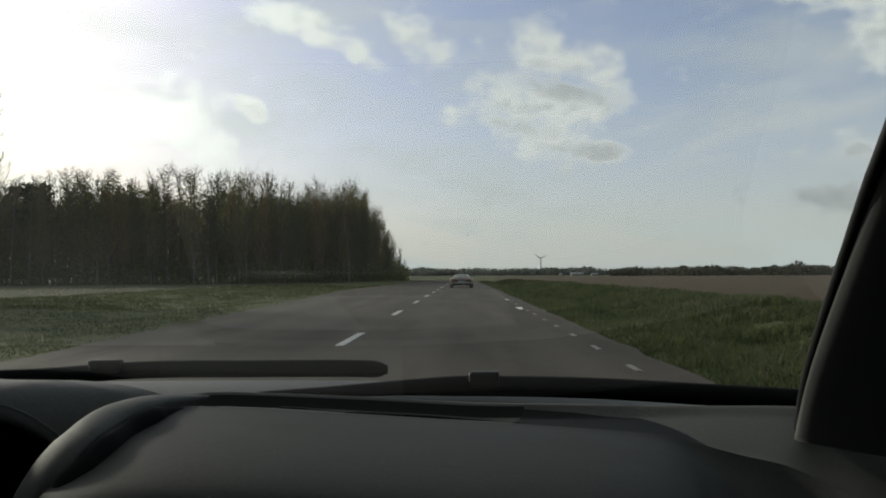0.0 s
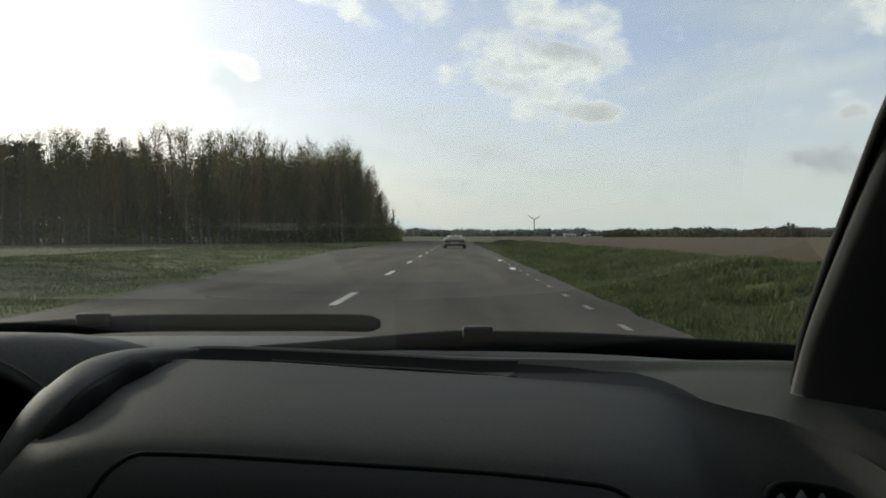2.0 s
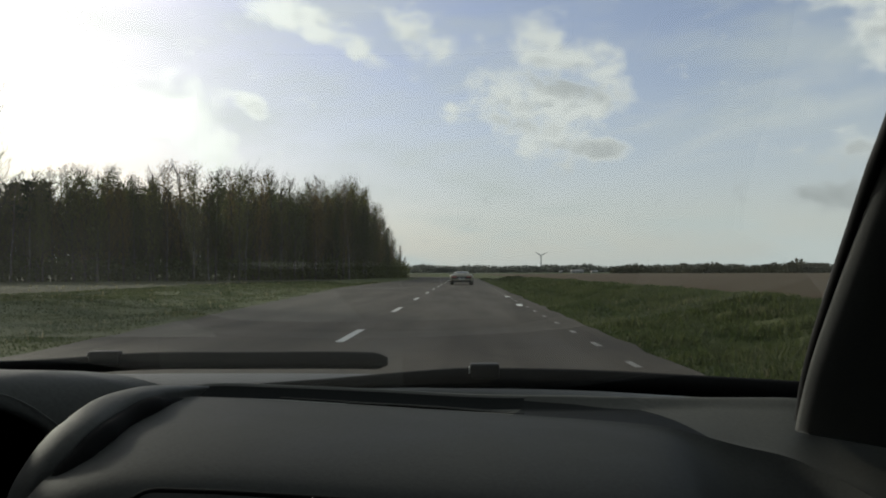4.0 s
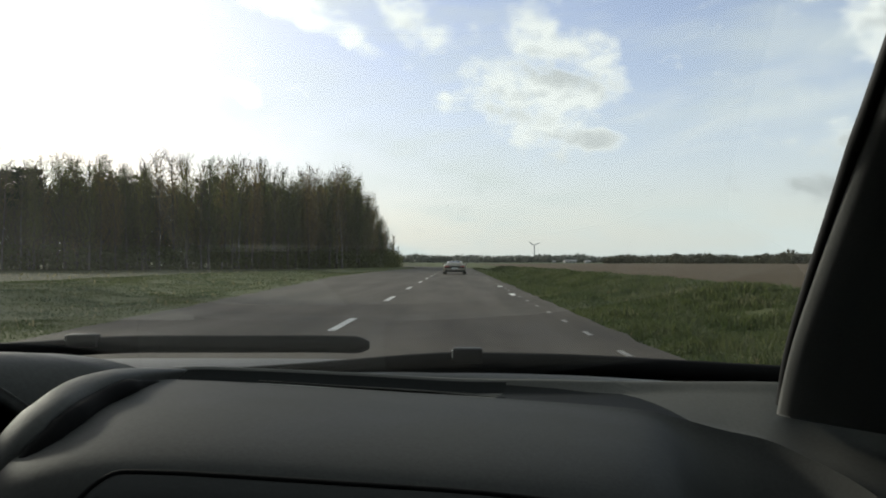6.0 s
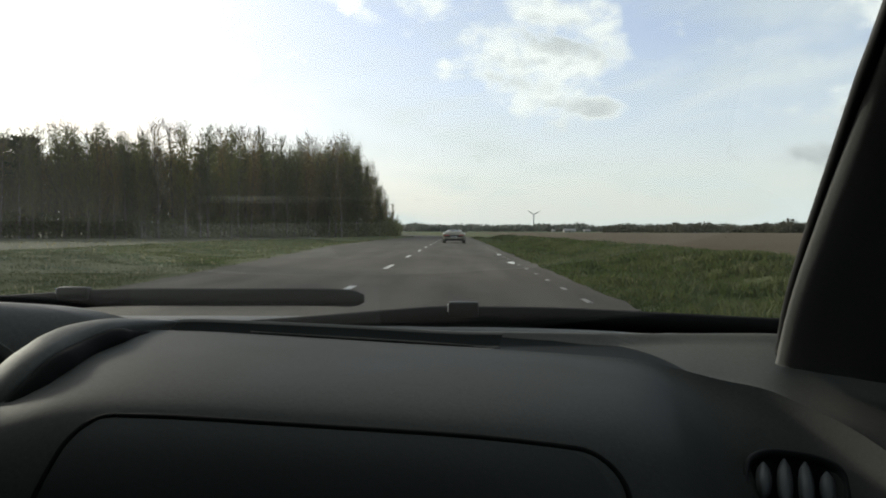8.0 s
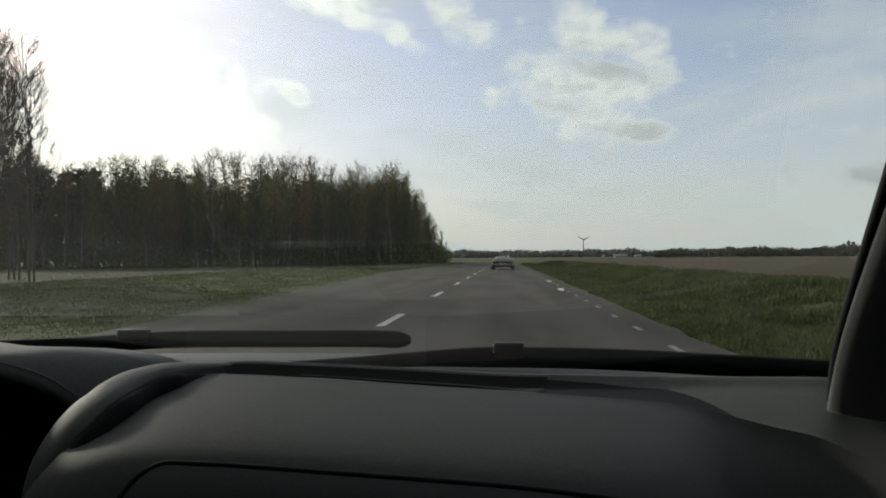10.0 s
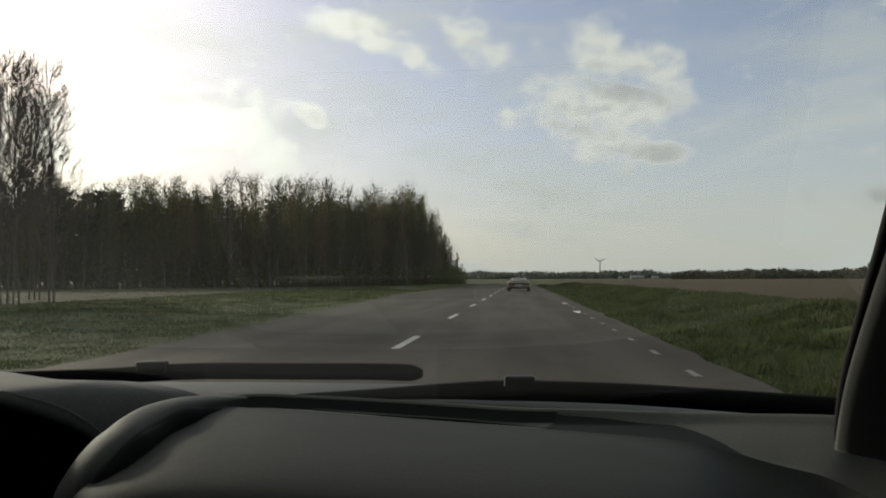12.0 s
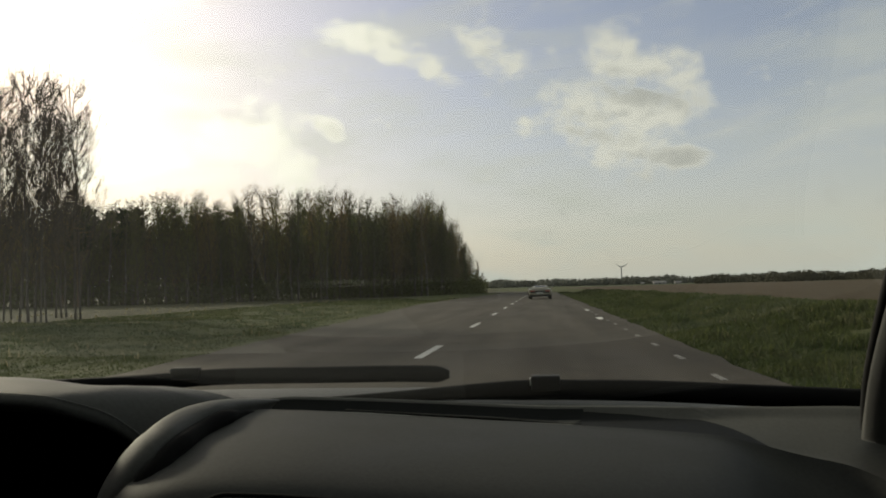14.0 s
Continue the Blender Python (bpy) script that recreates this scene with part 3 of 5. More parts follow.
def make_grass():
    rng = np.random.RandomState(11)

    def blades(name, mat, count, region, tall, label, tuft):
        x0, x1, y0, y1 = region
        u = rng.rand(count)
        y = y0 + (y1 - y0) * u ** 1.7
        x = x0 + (x1 - x0) * rng.rand(count)
        keep = []
        for i in range(count):
            e = right_edge(y[i]) if x0 > 0 else left_edge(y[i])
            far = x[i] - e if x0 > 0 else e - x[i]
            lump = noise.noise(Vector((x[i] * 0.7, y[i] * 0.7, 2.0)))
            if far > 0.02 and lump > tuft:
                keep.append((i, lump, far))
        verts, faces = [], []
        for i, lump, far in keep:
            h = tall * (0.35 + 0.65 * rng.rand()) * (0.5 + 0.8 * max(0, lump - max(tuft, -0.35))) * min(1.0, 0.35 + far * 0.5)
            w = 0.006 + 0.0011 * y[i]
            a = rng.rand() * 6.283
            lean = h * (0.2 + 0.6 * rng.rand())
            z = ground_height(x[i], y[i]) - 0.02
            ca, sa = math.cos(a), math.sin(a)
            s = len(verts)
            verts += [(x[i] - sa * w, y[i] + ca * w, z), (x[i] + sa * w, y[i] - ca * w, z),
                      (x[i] + ca * lean * 0.35 + sa * w * 0.7, y[i] + sa * lean * 0.35 - ca * w * 0.7, z + h * 0.65),
                      (x[i] + ca * lean * 0.35 - sa * w * 0.7, y[i] + sa * lean * 0.35 + ca * w * 0.7, z + h * 0.65),
                      (x[i] + ca * lean, y[i] + sa * lean, z + h)]
            faces += [(s, s + 1, s + 2, s + 3), (s + 3, s + 2, s + 4)]
        ob = mesh_object(name, verts, faces, mat, smooth=False)
        tagged(ob, label, "grass", kind="stuff")

    blades("verge_grass", M_GRASS, 160000, (2.4, 12.5, 5.0, 125.0), 0.34, "tussocky green grass on the roadside verge", -0.55)
    blades("verge_grass", M_GRASS, 120000, (-24.0, -5.5, 9.0, 85.0), 0.10, "short green grass beside the wide road edge", -0.9)
    blades("dry_grass", M_STRAW, 9000, (2.5, 13.0, 6.0, 80.0), 0.30, "pale dry grass stalks scattered through the verge", 0.08)
    blades("dry_grass", M_STRAW, 3000, (-40.0, -7.0, 12.0, 90.0), 0.30, "pale dry grass stalks at the field edge", 0.10)


make_ground()
ROAD = make_road()


# ---------------------------------------------------------------- the car that carries the camera
def outwards(points, k=1.065):
    """The same points further off along the line of sight, outside the glass."""
    return [(x * k, y * k, (z + 0.01) * k - 0.01 + EYE) for x, y, z in points]


def lift(points):
    return [(x, y, z + EYE) for x, y, z in points]


OWN = thing("car_cabin", pose(0, 0, 0), "dark car cabin with moulded dashboard, wipers and windscreen", "car")

CREST = lift([(-0.405, 0.950, -0.160), (-0.390, 0.950, -0.160), (-0.370, 0.950, -0.160), (-0.345, 0.950, -0.161), (-0.290, 0.950, -0.163),
              (-0.130, 0.953, -0.173), (0.015, 0.950, -0.181), (0.197, 0.927, -0.189), (0.254, 0.912, -0.198), (0.301, 0.892, -0.2075), (0.343, 0.865, -0.213), (0.372, 0.832, -0.224), (0.398, 0.788, -0.236), (0.417, 0.742, -0.253), (0.437, 0.690, -0.277)])
LIP = lift([(-0.470, 1.030, -0.175), (-0.430, 1.045, -0.166), (-0.380, 1.055, -0.160), (-0.285, 1.060, -0.163), (-0.150, 1.062, -0.169),
            (-0.010, 1.060, -0.176), (0.110, 1.050, -0.176), (0.220, 1.030, -0.175), (0.310, 1.008, -0.172), (0.404, 0.980, -0.169),
            (0.450, 0.968, -0.178), (0.490, 0.945, -0.188), (0.525, 0.910, -0.200), (0.560, 0.870, -0.215)])
PROFILE = [(0.0, 0.0), (0.030, -0.0025), (0.060, -0.009), (0.110, -0.027), (0.172, -0.061), (0.215, -0.103), (0.243, -0.155), (0.258, -0.230), (0.262, -0.330), (0.250, -0.460)]


# left border of the pad along the padded roll: distance from the crest, x
PAD_BORDER = [(0.0, -0.405), (0.03, -0.433), (0.06, -0.453), (0.09, -0.463), (0.12, -0.472), (0.15, -0.486), (0.20, -0.505), (0.25, -0.530), (0.30, -0.535)]


SEAT = Vector((-0.008, 0.015, EYE - 0.015))


def reach(depth):
    """How far the flat top of the pad comes towards the passenger, as a share of the distance."""
    t = min(1.0, max(0.0, depth / 0.18))
    return 0.16 * t * t * (3 - 2 * t)


def make_dashboard():
    fine = smooth_line(CREST, 71)
    prof = smooth_line([(a, b, 0) for a, b in PROFILE], 37)
    rows = []
    for p in prof:
        row = []
        for i, c in enumerate(fine):
            wrap = min(1.0, max(0.0, (i / 70 - 0.42) / 0.42))
            wrap = wrap * wrap * (3 - 2 * wrap)
            out = p.x * (1 - 0.45 * wrap)
            ang = radians(10) * wrap
            border = float(np.interp(p.x, [a for a, b in PAD_BORDER], [b for a, b in PAD_BORDER]))
            x = c.x if c.x > -0.29 else -0.29 + (c.x + 0.29) / 0.115 * (-0.29 - border)
            roll = 0.014 * (max(0.0, -0.36 - x) / 0.12) ** 2
            edge = 0.026 * min(1.0, wrap * 2.0) * (1.0 - math.exp(-p.x / 0.020))
            near = 1.0 - reach(p.x) * (1.0 - min(1.0, wrap * 1.4))
            row.append(SEAT.lerp(Vector((x - math.sin(ang) * out, c.y - math.cos(ang) * out, c.z + p.y * (1 + 0.6 * wrap) - 0.22 * wrap * p.x - roll - edge)), near))
        rows.append(row)
    pad = loft("dashboard_pad", rows, M_PAD, OWN, "charcoal grained dashboard pad with a rounded crest")

    # shelf behind the crest, up to the foot of the glass
    lip = smooth_line(LIP, 71)
    depth = [(0.0, -0.004), (0.08, -0.0165), (0.35, -0.0165), (0.70, -0.0165), (0.88, -0.017), (0.95, -0.008), (1.0, 0.0), (1.06, 0.001), (1.16, -0.03)]

    def on_shelf(i, t):
        fade = 1.0 - min(1.0, max(0.0, (i / 70 - 0.40) / 0.22))
        drop = float(np.interp(t, [a for a, b in depth], [b for a, b in depth]))
        return fine[i].lerp(lip[i], t) + Vector((0, 0, drop * (0.25 + 0.75 * fade)))

    def skin(name, first, last, low, high, count, mat, label):
        """A piece of the shelf between two lines, low and high, that follow the crest."""
        loft(name, [[on_shelf(i, low(i) + (high(i) - low(i)) * k / count) for i in range(first, last + 1)] for k in range(count + 1)], mat, OWN, label)

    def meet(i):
        """Where the channel's painted shade ends against the grey shelf; it runs out towards the pillar."""
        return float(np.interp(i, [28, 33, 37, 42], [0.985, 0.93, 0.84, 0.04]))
    skin("demister_panel", 0, 21, lambda i: 0.0, lambda i: 0.88, 8, M_DEMISTER, "grey plastic panel round the demister slot")
    skin("shelf_floor", 21, 30, lambda i: 0.0, lambda i: 0.88, 8, M_SHELF, "matt grey floor of the channel behind the crest")
    # Channel and lip get their shade from a darker colour.
    skin("shelf_channel", 30, 42, lambda i: 0.0, meet, 16, M_LIP_SHADE, "channel darkened as shade, running out towards the pillar")
    skin("shelf_lip", 0, 30, lambda i: 0.88, lambda i: 0.985, 5, M_LIP_SHADE, "raised lip behind the shelf, its shaded face coloured dark")
    skin("lip_edge", 0, 30, lambda i: 0.985, lambda i: 1.16, 8, M_SHELF, "grey edge along the lip")
    skin("dashboard_shelf", 30, 42, meet, lambda i: 1.16, 20, M_SHELF, "matt grey shelf at the foot of the windscreen")
    skin("shelf_end", 42, 70, lambda i: 0.0, lambda i: 1.16, 20, M_SHELF, "matt grey end of the shelf beside the pillar")
    rear = [[Vector((x, y, EYE + z)) for x in np.linspace(-1.36, -0.41, 20)] for y, z in ((0.966, -0.200), (0.973, -0.186), (1.02, -0.183), (1.065, -0.180), (1.075, -0.190))]
    loft("driver_shelf", rear, M_DEMISTER, OWN, "matt grey shelf behind the instrument hood")
    # Unseen strips, added so the glass reflects dark on the left, grey beside it.
    gutter = [[Vector((x, y, EYE + z)) for x in np.linspace(-1.36, -0.50, 14)] for y, z in ((1.076, -0.195), (1.09, -0.186), (1.12, -0.182), (1.16, -0.190))]
    loft("gutter", gutter, M_BLACK, OWN, "unseen black strip added to keep the reflection dark")
    ledge = [[Vector((x, y, EYE + z)) for x in np.linspace(-0.498, -0.12, 10)] for y, z in ((1.078, -0.200), (1.085, -0.186), (1.12, -0.180), (1.16, -0.190))]
    loft("glass_ledge", ledge, M_ROLL, OWN, "unseen grey strip added to veil the wiper by reflection")
    make_defroster(-0.800, -0.478, 0.982, -0.1825, -0.1825, OWN)
    make_defroster(-0.375, -0.060, 0.962, -0.1745, -0.1900, OWN)

    # welt along the back of the crest, and the dark gap before it
    welt = [p for p in fine if -0.27 < p.x < 0.075]
    size = [0.0016 * min(1.0, 0.2 + k / 12, 0.2 + (len(welt) - 1 - k) / 8) for k in range(len(welt))]
    tube("welt", [p + Vector((0, 0.014, 0.0012)) for p in welt], size, M_SHELF, pad, "thin grey welt along the crest", sides=8)
    tube("welt_gap", [p + Vector((0, 0.007, 0.0004)) for p in welt], [r * 1.1 for r in size], M_GROOVE_SHADE, pad, "dark seam beside the welt", sides=8)

    # hatch in the face of the pad, set off by a dark groove
    u0, u1, v0, v1, r = 3.12, 6.74, 4.1, 8.6, 0.42
    outline = [(u0, v1 - (v1 - v0 - r * 1.6) * k / 12) for k in range(12)]
    for cu, start, r in ((u0 + r, 180, r), (u1 - 0.22, 270, 0.22)):
        if start == 270:
            outline += [(u0 + 0.42 + (u1 - u0 - 0.64) * (k + 1) / 30, v0) for k in range(29)]
        for k in range(9):
            ang = radians(start + k * 90 / 8)
            outline.append((cu + r * math.cos(ang), v0 + 0.67 + 0.67 * math.sin(ang)))
    outline += [(u1, v0 + 0.67 + (v1 - v0 - 0.67) * (k + 1) / 12) for k in range(12)]

    def on_pad(u, v, up):
        # spread the lower edge outwards, as the hatch does
        spread = (v - v0) * 0.10
        u = u + (-spread if u < (u0 + u1) / 2 else spread * 0.4) * abs(u - (u0 + u1) / 2) / ((u1 - u0) / 2)
        f = u / (len(CREST) - 1) * 70
        i = min(int(f), 69)
        g = v / (len(PROFILE) - 1) * 36
        j = min(int(g), 35)
        a = rows[j][i].lerp(rows[j][i + 1], f - i)
        b = rows[j + 1][i].lerp(rows[j + 1][i + 1], f - i)
        p = a.lerp(b, g - j)
        n = (rows[j][i + 1] - rows[j][i]).cross(rows[j + 1][i] - rows[j][i]).normalized()
        if n.dot(Vector((0, -0.6, 0.8))) < 0:
            n = -n
        return p + n * up
    groove = [on_pad(u, v, -0.0016) for u, v in outline]
    tube("hatch_groove", groove, 0.0032, M_GROOVE_SHADE, pad, "dark groove round the hatch", sides=8)
    # proud skin of the hatch
    grid = []
    for a in range(25):
        row = []
        for b in range(41):
            u = u0 + 0.06 + (u1 - u0 - 0.12) * b / 40
            corner = 0.0
            edge = min(b, 40 - b) / 40 * (u1 - u0)
            r = 0.42 if b < 20 else 0.22
            if edge < r:
                corner = (r - math.sqrt(max(0.0, r * r - (r - edge) ** 2))) * 0.67 / r
            v = v0 + 0.09 + corner + (v1 - v0 - corner) * a / 24
            row.append(on_pad(u, v, 0.0012))
        grid.append(row)
    loft("airbag_hatch", grid, M_PANEL, pad, "matt hatch with rounded corners in the dash face")
    make_air_vent(pad, on_pad)
    return pad


def make_defroster(x0, x1, y0, level, level_end, parent):
    """A long demister slot with a pale rim and ribs, lying in the shelf, which may slope from one end to the other."""
    y1 = y0 + 0.033

    def at(x, y, up):
        return Vector((x, y, EYE + level + (level_end - level) * (x - x0) / (x1 - x0) + up))
    slope = Matrix.Rotation(-math.atan2(level_end - level, x1 - x0), 4, "Y")
    vent = part("defroster_vent", box_bm((x1 - x0, y1 - y0, 0.004), at((x0 + x1) / 2, (y0 + y1) / 2, 0.0), 0.0015, slope), M_GROOVE_SHADE, parent, "black demister slot with pale ribs")
    for a, b in (((x0, y0), (x1, y0)), ((x0, y1), (x1, y1)), ((x0, y0), (x0, y1)), ((x1, y0), (x1, y1))):
        tube("rim", [at(*a, 0.002), at(*b, 0.002)], 0.0016, M_FIN, vent, sides=8)
    count = max(3, int((x1 - x0) / 0.055))
    for k in range(1, count):
        x = x0 + (x1 - x0) * k / count
        tube("rib", [at(x - 0.004, y0, 0.003), at(x + 0.004, y1, 0.003)], 0.0009, M_FIN, vent, sides=6)


def make_air_vent(pad, on_pad):
    """The oval air outlet at the end of the dash, with upright fins."""
    centre = AIR_VENT
    n = Vector((-0.12, -0.79, 0.59)).normalized()
    right = Vector((0.96, -0.20, -0.10))
    right = (right - n * right.dot(n)).normalized()
    up = n.cross(right) * -1
    if up.z < 0:
        up = -up

    def oval(a, b, off):
        return [centre + right * (a * math.copysign(abs(math.cos(t)) ** 0.7, math.cos(t))) + up * (b * math.copysign(abs(math.sin(t)) ** 0.7, math.sin(t))) + n * off
                for t in [2 * math.pi * k / 36 for k in range(36)]]
    body = loft("air_vent", [oval(0.050, 0.035, -0.03), oval(0.050, 0.035, 0.004), oval(0.046, 0.032, 0.005), oval(0.043, 0.029, -0.006)], M_BLACK, pad, "oval black air outlet with grey fins", closed=True)
    hole = oval(0.043, 0.029, -0.005)
    mesh_object("throat", hole, [tuple(range(36))], M_GROOVE_SHADE, body)
    for k in range(4):
        x = -0.030 + k * 0.0200
        h = 0.027 * math.sqrt(max(0.1, 1 - (x / 0.043) ** 2))
        rows = []
        for j in range(7):
            t = -1 + j / 3
            w = 0.0080 * math.sqrt(max(0.02, 1 - t * t))
            p = centre + right * x + up * (h * t)
            rows.append([p + right * (-w) + n * 0.0, p + n * (0.008 * (1 - t * t)), p + right * w + n * 0.0, p - n * 0.006])
        loft("fin", rows, M_FIN, body, closed=True, caps=True)


AIR_VENT = Vector((0.337, 0.776, EYE - 0.291))
make_dashboard()


def make_bolster():
    """The padded roll that sweeps down between the driver's hood and the pad: a crowned band between two edges."""
    outer = smooth_line(lift([(-0.374, 1.004, -0.155), (-0.412, 0.969, -0.149), (-0.432, 0.949, -0.147), (-0.448, 0.924, -0.147), (-0.465, 0.889, -0.150), (-0.472, 0.854, -0.157), (-0.474, 0.824, -0.165), (-0.478, 0.799, -0.174), (-0.486, 0.774, -0.195), (-0.496, 0.754, -0.229), (-0.497, 0.739, -0.280), (-0.497, 0.735, -0.40)]), 60)
    inner = smooth_line(lift([(-0.369, 0.999, -0.156), (-0.387, 0.954, -0.151), (-0.403, 0.924, -0.150), (-0.413, 0.894, -0.149), (-0.426, 0.859, -0.157), (-0.431, 0.824, -0.162), (-0.433, 0.794, -0.169), (-0.436, 0.769, -0.180), (-0.446, 0.746, -0.197), (-0.455, 0.729, -0.225), (-0.456, 0.714, -0.269), (-0.456, 0.710, -0.39)]), 60)
    rows, joint, line = [], [], []
    for i, (a, b) in enumerate(zip(outer, inner)):
        near = 1.0 - 0.076 * min(1.0, max(0.0, (i - 4) / 24))
        a, b = SEAT.lerp(a, near), SEAT.lerp(b, near)
        across = b - a
        ahead = (outer[min(i + 1, 59)] - outer[max(i - 1, 0)]).normalized()
        up = across.cross(ahead).normalized()
        if up.dot(Vector((0.3, -0.6, 0.75))) < 0:
            up = -up
        h, deep = 0.085 * across.length, -0.055 * min(1.0, i / 8)
        rows.append([a + across * u + up * (h * v + deep * d) for u, v, d in (
            (0.10, 0.0, 1.0), (0.0, -0.9, 0.0), (0.0, 0.0, 0.0), (0.07, 0.4, 0.0), (0.2, 0.75, 0.0), (0.4, 1.0, 0.0), (0.6, 0.95, 0.0), (0.8, 0.6, 0.0), (0.93, 0.1, 0.0), (1.0, -0.9, 0.0), (1.0, -2.0, 0.0), (0.92, 0.0, 1.0))])
        joint.append(b + across.normalized() * 0.006 - up * 0.014)
        line.append(a.lerp(b, 0.5) - up * 0.02)
    roll = loft("console_bolster", rows, M_ROLL, OWN, "padded dark roll curving down beside the driver's hood", closed=True, caps=True)
    # A dark tube replaces the shade of the open gap beside the roll.
    tube("bolster_groove", joint[4:], [0.0115 * min(1.0, 0.15 + i / 12) for i in range(56)], M_GROOVE_SHADE, roll, "dark tube standing in for the shaded gap beside the roll", sides=10)
    # closing face below the roll
    rows = [[p + Vector((0.0, 0, -0.01)) for p in line[10:]], [Vector((p.x - 0.004, p.y + 0.02, p.z - 0.12)) for p in line[10:]], [Vector((p.x - 0.004, p.y + 0.03, EYE - 0.75)) for p in line[10:]]]
    loft("console_side", rows, M_PANEL, OWN, "dark side of the centre console")


def make_hood():
    """The instrument hood in front of the driver, with a stitched front edge over a dark hollow."""
    back = smooth_line(lift([(-1.160, 0.950, -0.180), (-1.060, 0.960, -0.140), (-0.900, 0.965, -0.117), (-0.745, 0.965, -0.115), (-0.617, 0.965, -0.129), (-0.530, 0.968, -0.130), (-0.460, 0.970, -0.139), (-0.400, 0.985, -0.160)]), 60)
    front = smooth_line(lift([(-1.100, 0.840, -0.220), (-1.000, 0.810, -0.150), (-0.870, 0.790, -0.118), (-0.720, 0.785, -0.116), (-0.600, 0.785, -0.121), (-0.560, 0.798, -0.131), (-0.526, 0.828, -0.153), (-0.486, 0.850, -0.192)]), 60)
    rows = []
    for t, bulge in ((-0.12, -0.03), (0.0, 0.0), (0.25, 0.006), (0.5, 0.009), (0.75, 0.008), (0.92, 0.005), (1.0, 0.0), (1.02, -0.008), (0.97, -0.016), (0.7, -0.016)):
        rows.append([a.lerp(b, t) + Vector((0, 0, bulge * min(1.0, max(0.0, (56 - i) / 14)) if bulge > 0 else bulge)) for i, (a, b) in enumerate(zip(back, front))])
    hood = loft("instrument_hood", rows, M_ROLL, OWN, "dark leather-look instrument hood with a stitched front edge")
    soup = Soup()
    edge = [a.lerp(b, 0.965) + Vector((0, 0, 0.0042)) for a, b in zip(back, front)]
    for a, b in zip(edge[20:-2], edge[21:-1]):
        d = b - a
        for k in range(3):
            p = a + d * ((k + 0.2) / 3)
            q = a + d * ((k + 0.75) / 3)
            soup.stick([p, q], 0.0009, 5)
    soup.build("stitching", M_STITCH, hood, "pale thread stitches")
    # The hollow's shade is put into the colour of this flat panel.
    part("instrument_panel", box_bm((0.80, 0.02, 0.36), (-0.90, 0.935, EYE - 0.320), 0.006), M_GROOVE_SHADE, OWN, "instrument panel coloured near-black as the shade under the hood")
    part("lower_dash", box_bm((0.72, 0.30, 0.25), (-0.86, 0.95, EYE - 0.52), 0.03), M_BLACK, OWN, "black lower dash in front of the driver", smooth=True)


def make_pillar(side):
    """Windscreen pillar with a rounded trim nose towards the glass."""
    nose = smooth_line(outwards([(0.321, 0.790, -0.168), (0.319, 0.783, -0.160), (0.297, 0.700, -0.083), (0.277, 0.570, 0.040), (0.263, 0.500, 0.090), (0.252, 0.430, 0.150), (0.243, 0.350, 0.220), (0.235, 0.270, 0.290)], 1.15), 40)
    rows = []
    for i, p in enumerate(nose):
        grow = 1.0 if i > 2 else 0.75 + 0.08 * i
        shape = [(0.23, 0.165), (0.10, 0.085), (0.030, 0.030), (0.012, 0.012), (0.003, 0.001), (0.003, -0.010), (0.010, -0.022), (0.028, -0.035), (0.080, -0.060), (0.16, -0.10), (0.26, -0.17)]
        rows.append([Vector((min(p.x + a * grow, 0.513 + 0.01 * abs(b)), p.y + b * grow * (0.3 + 0.07 * i if b > 0 and i < 10 else 1.0), p.z - (0.08 * a if i < 4 else 0.0))) for a, b in shape])
    if side < 0:
        rows = [[Vector((-0.96 - p.x, p.y, p.z)) for p in row] for row in rows]
    pillar = loft("windscreen_pillar", rows, M_TRIM, OWN, "dark fabric-lined windscreen pillar")
    seal = [p + Vector((0.013 - 0.011 * min(1.0, k / 20), 0.006, 0.0)) for k, p in enumerate(nose)]
    if side < 0:
        seal = [Vector((-0.96 - p.x, p.y, p.z)) for p in seal]
    tube("glass_seal", seal[6:], 0.0065, M_BLACK, pillar, "black rubber seal between glass and pillar", sides=10)
    return pillar


def make_windscreen():
    a, b = Vector((0, 1.187, EYE - 0.205)), Vector((0, 0.530, EYE + 0.305))
    left, right, n = -1.36, 0.56, Vector((0, 0.613, 0.790))
    rows = []
    for off in (0.0, 0.004):
        rows.append([Vector((left, a.y, a.z)) + n * off, Vector((right, a.y, a.z)) + n * off, Vector((right, b.y, b.z)) + n * off, Vector((left, b.y, b.z)) + n * off])
    verts = rows[0] + rows[1]
    faces = [(0, 1, 2, 3), (7, 6, 5, 4), (0, 4, 5, 1), (1, 5, 6, 2), (2, 6, 7, 3), (3, 7, 4, 0)]
    glass = mesh_object("windscreen", verts, faces, M_GLASS, OWN, "raked clear windscreen with specks of dirt", smooth=False)
    glass.data.materials.append(M_GLASS_INNER)
    glass.data.polygons[0].material_index = 1
    along = b - a
    for x, t, r in ((0.34, 0.31, 0.0012), (-0.115, 0.235, 0.0010), (-0.02, 0.50, 0.0007), (0.20, 0.42, 0.0006), (-0.42, 0.33, 0.0007), (-0.30, 0.20, 0.0006), (0.05, 0.28, 0.0005), (-0.55, 0.45, 0.0007), (0.41, 0.24, 0.0006)):
        bm = bmesh.new()
        bmesh.ops.create_icosphere(bm, subdivisions=1, radius=r)
        bmesh.ops.scale(bm, vec=(1.0, 0.9, 0.7), verts=bm.verts)
        bmesh.ops.translate(bm, vec=Vector((x, 0, 0)) + a + along * t + n * 0.0045, verts=bm.verts)
        part("dirt_speck", bm, M_DIRT, glass)
    return glass


